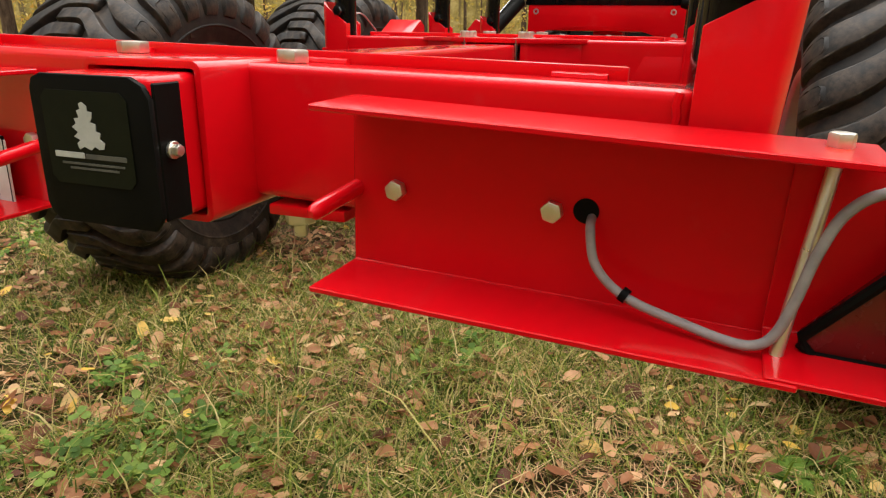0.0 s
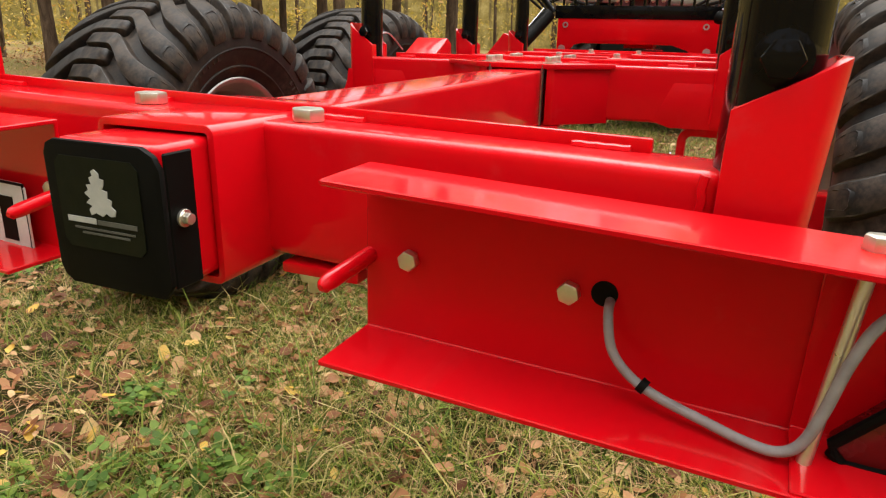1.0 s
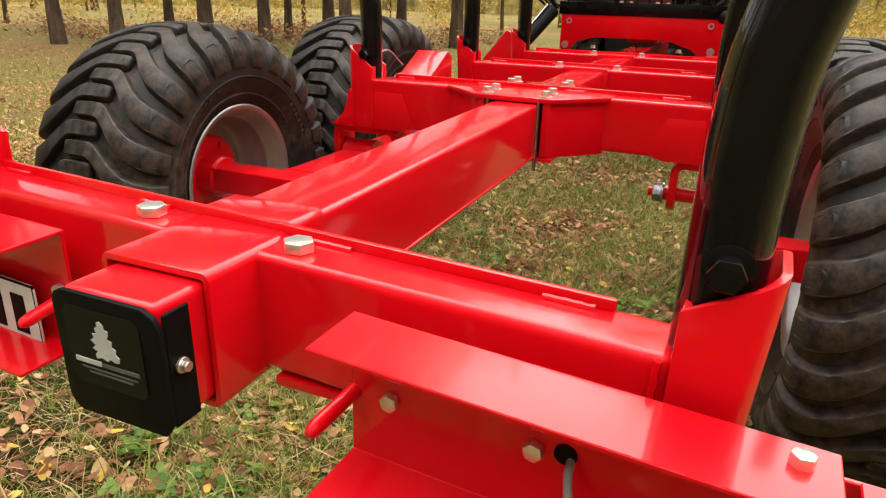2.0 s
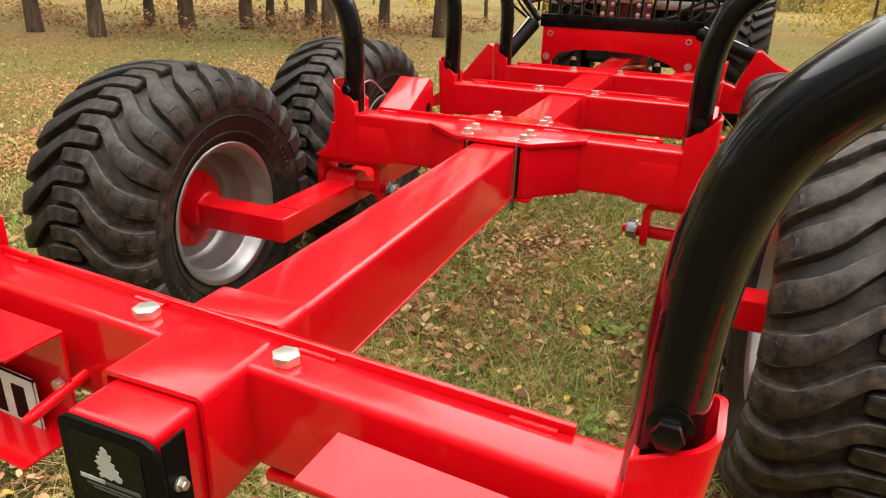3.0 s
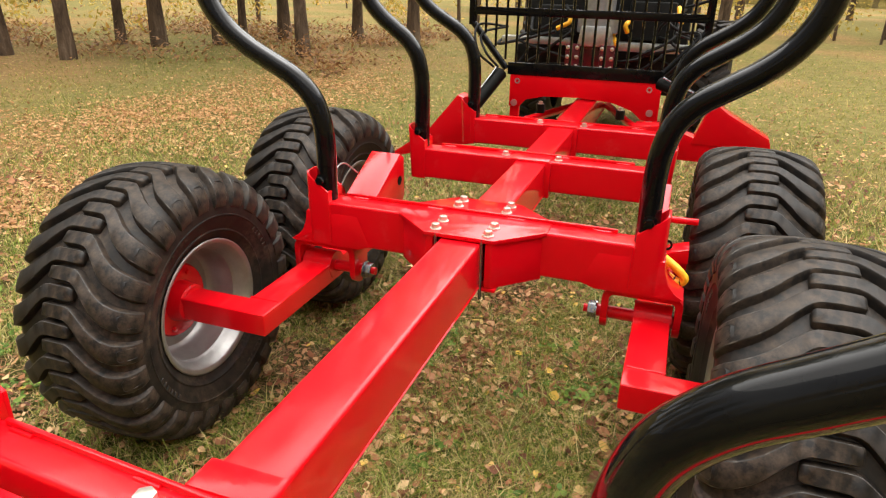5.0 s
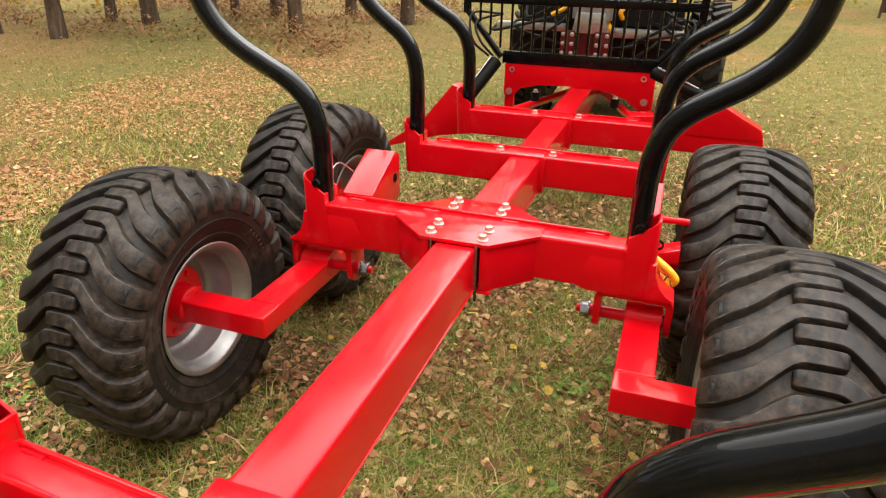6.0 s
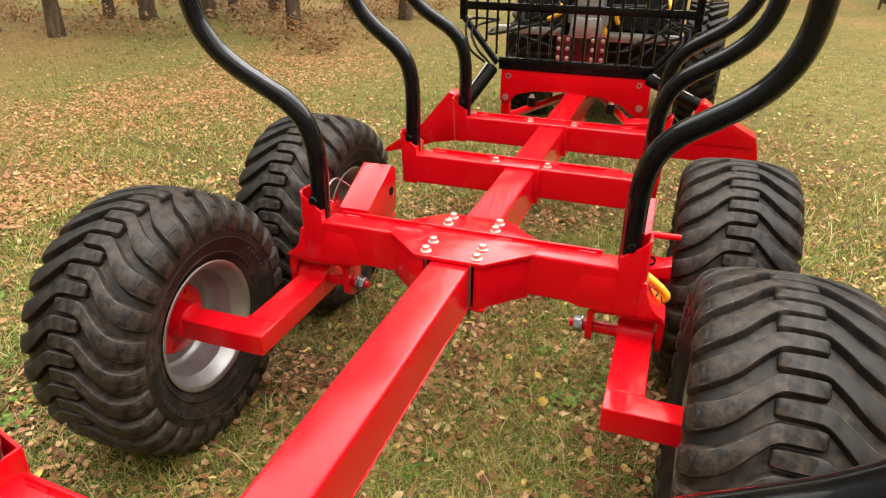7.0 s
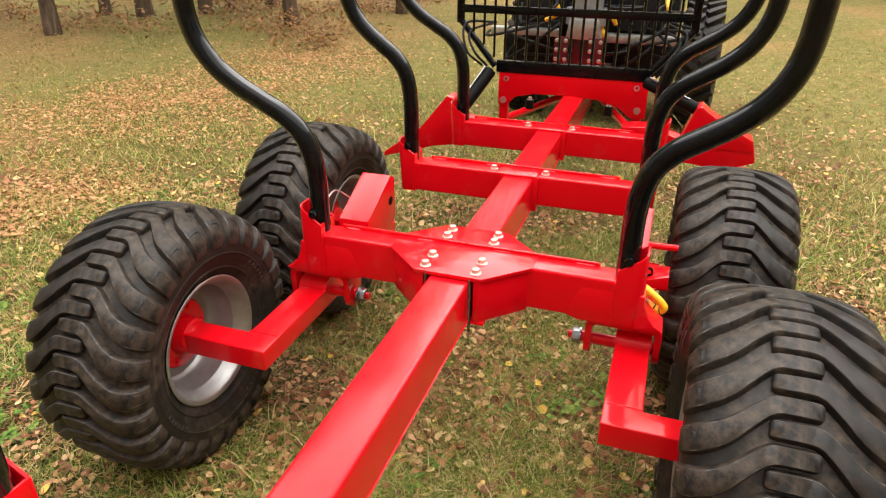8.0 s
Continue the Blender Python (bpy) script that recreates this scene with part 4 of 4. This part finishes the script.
for x in (-0.86, 0.86):
    w = shared("wheel", TRIM, tractor, pose(x, 6.75, 0.62))
    shared("tyre", TTYRE, w, Matrix.Identity(4))
    for k in range(30):
        for s in (-1, 1):
            shared("tread_lug", LUGT, w, Matrix.Rotation(2 * math.pi * (k + 0.25 * s) / 30, 4, "X") @ Matrix.Translation((s * 0.09, 0, 0.60)) @ Matrix.Rotation(s * 0.6, 4, "Z") @ Matrix.Diagonal((s, 1, 1, 1)))

# ---- ground ----


def rise(x, y):
    """The ground's height."""
    far = max(0.0, math.hypot(x, y - 2) - 3.5)
    return 0.012 * noise.noise((x * 0.9, y * 0.9, 3.1)) + min(1.0, far / 8) * (0.10 * noise.noise((x * 0.12, y * 0.12, 7.7)))


bm = bmesh.new()
steps = [-400, -150, -70, -40, -28] + [-20 + 0.5 * k for k in range(81)] + [28, 40, 70, 150, 400]
grid = [[bm.verts.new((x, y + 6, rise(x, y + 6) if abs(x) < 60 and abs(y) < 60 else 0.0)) for x in steps] for y in steps]
for r, q in zip(grid, grid[1:]):
    for i in range(len(steps) - 1):
        bm.faces.new((r[i], r[i + 1], q[i + 1], q[i]))
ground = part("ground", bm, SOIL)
tagged(ground, "forest floor of trodden grass, moss and brown litter", "ground", kind="structure")


def stuff(name, verts, faces, mat, label, category):
    me = bpy.data.meshes.new(name)
    me.from_pydata(verts, [], faces)
    me.materials.append(mat)
    me.shade_smooth()
    return tagged(new(name, me), label, category, kind="stuff")


def scatter(seed, count, near, middle=(0.0, 1.6)):
    """Places on the ground, thinning away from the trailer's rear: (x, y, distance)."""
    r = np.random.default_rng(seed)
    ang = r.uniform(0, 2 * math.pi, count)
    lobes = 1 + 0.16 * np.sin(3 * ang + seed) + 0.12 * np.sin(7 * ang + 2.3 * seed)
    rad = near * 0.92 * r.random(count) ** 0.62 * np.exp(np.clip(r.normal(0, 0.30, count), -0.8, 0.9)) * lobes
    x, y = middle[0] + rad * np.cos(ang) * 0.95, middle[1] + rad * np.sin(ang)
    return r, x, y


def heights(x, y):
    return np.array([rise(a, b) for a, b in zip(x.tolist(), y.tolist())])


def patchy(x, y, size, seed):
    return np.array([noise.noise((a / size, b / size, seed)) for a, b in zip(x.tolist(), y.tolist())])


def blades(seed, count, near, tall, wide, keep, middle=(0.0, 1.6)):
    """Grass blades in tufts, each a bent three-sided strip."""
    r, x, y = scatter(seed, count, near, middle)
    ok = patchy(x, y, 0.55, 5.0) + 0.6 * patchy(x, y, 0.16, 9.0) + r.normal(0, 0.22, count) > keep
    x, y = x[ok], y[ok]
    # gather into tufts
    x = x + 0.02 * r.normal(size=len(x))
    z = heights(x, y)
    n = len(x)
    dist = np.hypot(x, y - 1.6)
    size = np.clip(0.7 + dist * 0.12, 0.7, 2.0)
    h = tall * np.exp(r.normal(0, 0.42, n)) * np.clip(size, 0.7, 1.3)
    w = wide * r.uniform(0.6, 1.4, n) * size
    lean = r.uniform(0.3, 2.1, n) * h
    a, b = r.uniform(0, 2 * math.pi, n), r.uniform(0, 2 * math.pi, n)
    v = np.zeros((n, 5, 3))
    sx, sy = np.cos(b) * w, np.sin(b) * w
    lx, ly = np.cos(a) * lean, np.sin(a) * lean
    for i, (u, q, half) in enumerate(((0, 0, 1), (0, 0, -1), (0.62, 0.38, 0.8), (0.62, 0.38, -0.8), (0.80, 1.0, 0))):
        v[:, i, 0] = x + lx * q + sx * half
        v[:, i, 1] = y + ly * q + sy * half
        v[:, i, 2] = z + h * u - 0.003
    base = np.arange(n)[:, None] * 5
    quads = (base + [0, 1, 3, 2]).tolist()
    tris = (base + [2, 3, 4]).tolist()
    return v.reshape(-1, 3).tolist(), quads + tris


v, f = blades(1, 230000, 5.0, 0.042, 0.0021, -0.22)
stuff("grass", v, f, GRASS, "short patchy green and straw-coloured grass", "grass")
v, f = blades(2, 200000, 17.0, 0.026, 0.0026, -0.35)
stuff("grass", v, f, DRYGRASS, "short yellowing grass thinning towards the trees", "grass")
v, f = blades(3, 60000, 4.2, 0.078, 0.0022, 0.02)
stuff("grass", v, f, GRASS, "longer green grass tufts", "grass")

v, f = blades(4, 190000, 2.7, 0.040, 0.0013, -0.22, (-0.1, 1.0))
stuff("grass", v, f, GRASS, "fine trampled grass and straw under the trailer", "grass")


def litter(seed, count, near, length, wide, curl, middle=(0.0, 1.6)):
    """Fallen leaves: pointed ovals, curled along the rib."""
    r, x, y = scatter(seed, count, near, middle)
    ok = patchy(x, y, 0.7, 21.0) + r.normal(0, 0.35, count) > -0.35
    x, y = x[ok], y[ok]
    n = len(x)
    z = heights(x, y) + r.uniform(0.004, 0.032, n)
    dist = np.hypot(x, y - 1.6)
    s = length * np.exp(np.clip(r.normal(0, 0.30, n), -0.7, 0.45)) * np.clip(0.95 + dist * 0.03, 0.9, 1.6)
    ww = s * wide * r.uniform(0.75, 1.2, n)
    yaw, tip, roll = r.uniform(0, 2 * math.pi, n), r.normal(0, 0.28, n), r.normal(0, 0.32, n)
    c = curl * r.uniform(-0.5, 1.4, n)
    shape = [(-0.5, 0.0), (-0.36, 0.62), (-0.10, 1.0), (0.22, 0.72), (0.5, 0.0), (0.22, -0.72), (-0.10, -1.0), (-0.36, -0.62), (-0.12, 0.0), (0.22, 0.0)]
    v = np.zeros((n, len(shape), 3))
    for i, (u, q) in enumerate(shape):
        jag = 1 + r.normal(0, 0.10, n)
        lx, ly = u * s, q * ww * 0.5 * jag
        lz = c * s * (abs(q) * 0.22 + u * u * 0.5) + r.normal(0, 0.03, n) * s
        lz = lz + lx * np.tan(tip) + ly * np.tan(roll)
        v[:, i, 0] = x + lx * np.cos(yaw) - ly * np.sin(yaw)
        v[:, i, 1] = y + lx * np.sin(yaw) + ly * np.cos(yaw)
        v[:, i, 2] = z + np.maximum(lz, -0.012)
    base = np.arange(n)[:, None] * len(shape)
    faces = []
    for q in ((0, 8, 1), (1, 8, 2), (2, 8, 9, 3), (3, 9, 4), (4, 9, 5), (5, 9, 8, 6), (6, 8, 7), (7, 8, 0)):
        faces += (base + list(q)).tolist()
    return v.reshape(-1, 3).tolist(), faces


v, f = litter(5, 42000, 5.0, 0.033, 0.70, 0.7)
stuff("fallen_leaves", v, f, FALLEN, "dry brown and yellow birch leaves lying on the grass", "leaves")
v, f = litter(6, 32000, 17.0, 0.026, 0.66, 0.2)
stuff("fallen_leaves", v, f, FADED, "brown autumn leaves strewn over the clearing", "leaves")

for seed, count, near, middle in ((7, 4500, 0.9, (-3.6, 2.7)), (9, 11000, 1.9, (-5.0, 5.4)), (10, 7000, 1.9, (-4.6, 8.2))):
    v, f = litter(seed, count, near, 0.027, 0.66, 0.2, middle)
    stuff("fallen_leaves", v, f, FADED, "thick drift of rusty brown leaves towards the wood", "leaves")


def needles(seed, count, near, length):
    r, x, y = scatter(seed, count, near)
    z = heights(x, y) + r.uniform(0.002, 0.022, count)
    a, t = r.uniform(0, 2 * math.pi, count), r.normal(0, 0.18, count)
    l = length * r.uniform(0.5, 1.5, count)
    w = 0.0011 * np.clip(0.8 + np.hypot(x, y - 1.6) * 0.2, 0.8, 2.0)
    v = np.zeros((count, 4, 3))
    for i, (u, q) in enumerate(((-0.5, 1), (-0.5, -1), (0.5, -0.6), (0.5, 0.6))):
        v[:, i, 0] = x + u * l * np.cos(a) - q * w * np.sin(a)
        v[:, i, 1] = y + u * l * np.sin(a) + q * w * np.cos(a)
        v[:, i, 2] = z + u * l * t
    base = np.arange(count)[:, None] * 4
    return v.reshape(-1, 3).tolist(), (base + [0, 1, 2, 3]).tolist()


v, f = needles(8, 75000, 4.0, 0.060)
stuff("needle_litter", v, f, STRAW, "brown pine needles and dry straw on the ground", "litter")

# low weeds with round leaflets, thickest behind the trailer's left end and outside its left wheels
r = np.random.default_rng(12)
verts, faces = [], []
beds = [(-0.42, 0.02, 0.16), (-0.55, 0.02, 0.14), (-0.30, 0.08, 0.10), (-2.05, 1.05, 0.22), (-1.80, 0.85, 0.20), (-2.4, 1.5, 0.3)]
spots = [(r.uniform(-3.2, 1.6), r.uniform(-0.5, 4.5)) for k in range(220)]
spots = [p for p in spots if noise.noise((p[0] * 0.9, p[1] * 0.9, 40.0)) > 0.12]
spots += [(x + r.normal(0, w), y + r.normal(0, w * 0.7)) for x, y, w in beds for k in range(5)]
for cx, cy in spots:
    for j in range(int(r.integers(8, 24))):
        px, py = cx + r.normal(0, 0.05), cy + r.normal(0, 0.05)
        pz, s, a = rise(px, py) + r.uniform(0.012, 0.055), r.uniform(0.006, 0.014), r.uniform(0, 6.28)
        tilt = r.normal(0, 0.35, 2)
        # three leaflets on one stem
        for turn in (0.0, 2.1, 4.2):
            b = len(verts)
            ox, oy = s * 0.9 * math.cos(a + turn), s * 0.9 * math.sin(a + turn)
            for u, w in ((-0.9, 0), (-0.3, 0.6), (0.55, 0.66), (0.9, 0.0), (0.55, -0.66), (-0.3, -0.6)):
                dx, dy = ox + s * (u * math.cos(a + turn) - w * math.sin(a + turn)), oy + s * (u * math.sin(a + turn) + w * math.cos(a + turn))
                verts.append((px + dx, py + dy, pz + dx * tilt[0] + dy * tilt[1]))
            faces.append(tuple(range(b, b + 6)))
stuff("weeds", verts, faces, WEED, "low green weeds with small round leaflets", "weeds")

# broad-leaved rosettes in the grass
verts, faces = [], []
for cx, cy, size in ((0.87, 0.46, 0.085), (0.95, 0.52, 0.07), (0.02, 1.17, 0.075), (-0.06, 1.03, 0.06), (0.30, 0.98, 0.05), (-0.95, 1.30, 0.06), (-0.1, 0.62, 0.05), (0.55, 1.9, 0.06)):
    for k in range(7):
        a, l = 6.28 * k / 7 + r.normal(0, 0.25), size * r.uniform(0.6, 1.15)
        w, up = l * r.uniform(0.17, 0.26), r.uniform(0.25, 0.7)
        z0 = rise(cx, cy)
        rows = []
        for u in (0.05, 0.25, 0.45, 0.65, 0.85, 1.0):
            half = w * math.sin(math.pi * min(0.98, 0.08 + 0.92 * u)) ** 0.8 + 0.0008
            px, py, pz = cx + math.cos(a) * l * u, cy + math.sin(a) * l * u, z0 + 0.012 + l * up * (u - 0.75 * u * u)
            rows.append(len(verts))
            verts += [(px - math.sin(a) * half, py + math.cos(a) * half, pz + half * 0.35), (px, py, pz), (px + math.sin(a) * half, py - math.cos(a) * half, pz + half * 0.35)]
        for p, q in zip(rows, rows[1:]):
            faces += [(p, p + 1, q + 1, q), (p + 1, p + 2, q + 2, q + 1)]
stuff("rosettes", verts, faces, WEED, "broad-leaved green rosettes growing in the grass", "weeds")

# ---- trees ----


def trunk_shape(h, r0, seed, lean):
    rr = random.Random(seed)
    bm = bmesh.new()
    pts, radii = [], []
    for k in range(15):
        u = k / 14
        pts.append((lean[0] * u * h + 0.06 * math.sin(3 * u + seed), lean[1] * u * h + 0.06 * math.cos(2.3 * u + seed), u * h - 0.1))
        radii.append(r0 * (1 - 0.82 * u) + r0 * 0.30 * math.exp(-u * 40))
    sweep(pts, radii, 14, bm)
    tips = []
    for k in range(11):
        u = 0.42 + 0.5 * k / 11
        i = int(u * 14)
        p = Vector(pts[i])
        a, l = rr.uniform(0, 6.28), h * rr.uniform(0.10, 0.20)
        q = p + Vector((math.cos(a) * l * 0.5, math.sin(a) * l * 0.5, l * 0.30))
        e = p + Vector((math.cos(a) * l, math.sin(a) * l, l * 0.5))
        sweep([p, q, e], [radii[i] * 0.42, radii[i] * 0.26, 0.008], 6, bm)
        tips += [q, e]
    return bm, tips, Vector(pts[-1])


def crown_shape(tips, top, h, seed, count):
    r = np.random.default_rng(seed)
    verts, faces = [], []
    centres = [*tips, top]
    for k in range(count):
        c = centres[int(r.integers(len(centres)))]
        p = np.array(c) + r.normal(0, h * 0.045, 3)
        s = r.uniform(0.07, 0.16)
        a, b = r.normal(size=3), r.normal(size=3)
        a /= np.linalg.norm(a)
        b -= a * a.dot(b)
        b /= np.linalg.norm(b)
        i = len(verts)
        verts += [tuple(p - a * s), tuple(p + b * s * 0.55), tuple(p + a * s), tuple(p - b * s * 0.55)]
        faces.append((i, i + 1, i + 2, i + 3))
    return verts, faces


def tree(h, r0, seed, lean, foliage, leaves):
    root = new("tree")
    bm, tips, top = trunk_shape(h, r0, seed, lean)
    part("trunk", bm, BARK, root, "", True, 80)
    me = bpy.data.meshes.new("crown")
    verts, faces = crown_shape(tips, top, h, seed, leaves)
    me.from_pydata(verts, [], faces)
    me.materials.append(foliage)
    crown = new("crown", me)
    crown.parent = root
    return root


KINDS = [tree(13, 0.135, 1, (0.02, 0.01), CROWN, 3200), tree(15, 0.145, 2, (-0.015, 0.01), CROWNGREEN, 4500), tree(12, 0.125, 3, (0.05, -0.02), CROWN, 2800), tree(14, 0.14, 5, (-0.04, 0.015), CROWN, 2800)]
NEAR = [(-11.85, 8.9, 1, 0.9), (-10.32, 8.95, 0, 0.95), (-11.4, 11.4, 0, 0.8), (-10.4, 11.5, 1, 1.05), (-9.5, 12.4, 1, 0.95), (-9.6, 13.5, 2, 0.8), (-8.9, 14.2, 1, 1.0), (-6.8, 11.5, 1, 0.9), (-7.6, 15.5, 0, 1.0), (-5.4, 14.2, 2, 1.15)]
used = set()
rng = random.Random(21)
spots = list(NEAR)
tries = 0
while len(spots) < 95 and tries < 4000:
    tries += 1
    a, d = rng.uniform(0, 2 * math.pi), rng.uniform(15, 42)
    x, y = d * math.cos(a), 2 + d * math.sin(a)
    if all(math.hypot(x - s[0], y - s[1]) > 1.6 for s in spots):
        spots.append((x, y, rng.randrange(4), rng.uniform(0.7, 1.15)))
for x, y, kind, size in spots:
    m = pose(x, y, rise(x, y) - 0.03, 0, 0, rng.uniform(0, 360) if (x, y, kind, size) not in NEAR else rng.uniform(-30, 30))
    if kind not in used:
        used.add(kind)
        t = KINDS[kind]
        t.matrix_basis = m
    else:
        t = copy_thing(KINDS[kind], m)
    t.scale = (size, size, size)
    tagged(t, "mossy grey-brown trunk with thin green crown" if kind == 1 else "slender grey-brown trunk with yellow autumn crown", "tree", "trees round the clearing")

# low rusty bracken along the edge of the wood
r = np.random.default_rng(52)
verts, faces = [], []
for k in range(420):
    cx, cy = r.uniform(-17.0, -5.0), r.uniform(9.0, 18.5)
    if cy < 8.2 - 0.35 * cx * 0.9 - 2.2 or noise.noise((cx * 0.35, cy * 0.35, 9.0)) < -0.12:
        continue
    tall = r.uniform(0.10, 0.55)
    for j in range(46):
        p = np.array([cx + r.normal(0, 0.28), cy + r.normal(0, 0.28), r.uniform(0.02, 1) * tall])
        s, a, t = r.uniform(0.025, 0.07), r.uniform(0, 6.28), r.normal(0, 0.5, 2)
        b = len(verts)
        for u, w in ((-1, 0), (0, 0.38), (1, 0), (0, -0.38)):
            dx, dy = s * (u * math.cos(a) - w * math.sin(a)), s * (u * math.sin(a) + w * math.cos(a))
            verts.append((p[0] + dx, p[1] + dy, p[2] + dx * t[0] + dy * t[1]))
        faces.append((b, b + 1, b + 2, b + 3))
stuff("bracken", verts, faces, BRACKEN, "low rusty brown bracken and twigs under the first trees", "bracken")

# undergrowth: saplings and yellow brush among the trees
r = np.random.default_rng(31)
verts, faces = [], []
for k in range(420):
    a, d = r.uniform(0, 2 * math.pi), r.uniform(17, 40)
    cx, cy = d * math.cos(a), 2 + d * math.sin(a)
    tall, wide = r.uniform(0.6, 3.6), r.uniform(0.4, 1.2)
    for j in range(150):
        u = r.uniform(0.05, 1) ** 0.8
        p = np.array([cx + r.normal(0, wide * 0.5), cy + r.normal(0, wide * 0.5), u * tall])
        s = r.uniform(0.04, 0.10)
        a1, b1 = r.normal(size=3), r.normal(size=3)
        a1 /= np.linalg.norm(a1)
        b1 /= np.linalg.norm(b1)
        i = len(verts)
        verts += [tuple(p - a1 * s), tuple(p + b1 * s * 0.5), tuple(p + a1 * s), tuple(p - b1 * s * 0.5)]
        faces.append((i, i + 1, i + 2, i + 3))
stuff("undergrowth", verts, faces, CROWN, "thin yellow autumn brush among the trunks", "bushes")
bm = bmesh.new()
rng = random.Random(77)
for k in range(170):
    a, d = rng.uniform(0, 2 * math.pi), rng.uniform(20, 48)
    x, y, h, q = d * math.cos(a), 2 + d * math.sin(a), rng.uniform(5, 11), rng.uniform(0.03, 0.09)
    lx, ly = rng.uniform(-0.06, 0.06), rng.uniform(-0.06, 0.06)
    sweep([(x, y, -0.1), (x + lx * h * 0.5, y + ly * h * 0.5, h * 0.5), (x + lx * h, y + ly * h, h)], [q, q * 0.7, 0.01], 6, bm)
far = part("far_woods", bm, BARK)
tagged(far, "thin bare saplings deep in the autumn wood", "woods", kind="stuff")

# the wood closes off the distance all round
bm = bmesh.new()
rows = []
for k in range(120):
    a = 2 * math.pi * k / 120
    top = 9 + 3 * noise.noise((math.cos(a) * 6, math.sin(a) * 6, 2.0))
    rows.append([bm.verts.new((60 * math.cos(a), 2 + 60 * math.sin(a), z)) for z in (-0.5, 3, 6, top)])
for k in range(120):
    a, b = rows[k], rows[(k + 1) % 120]
    for i in range(3):
        bm.faces.new((a[i], a[i + 1], b[i + 1], b[i]))
tagged(part("backdrop", bm, WOODS), "yellow and brown autumn wood in the distance", "woods", kind="structure")
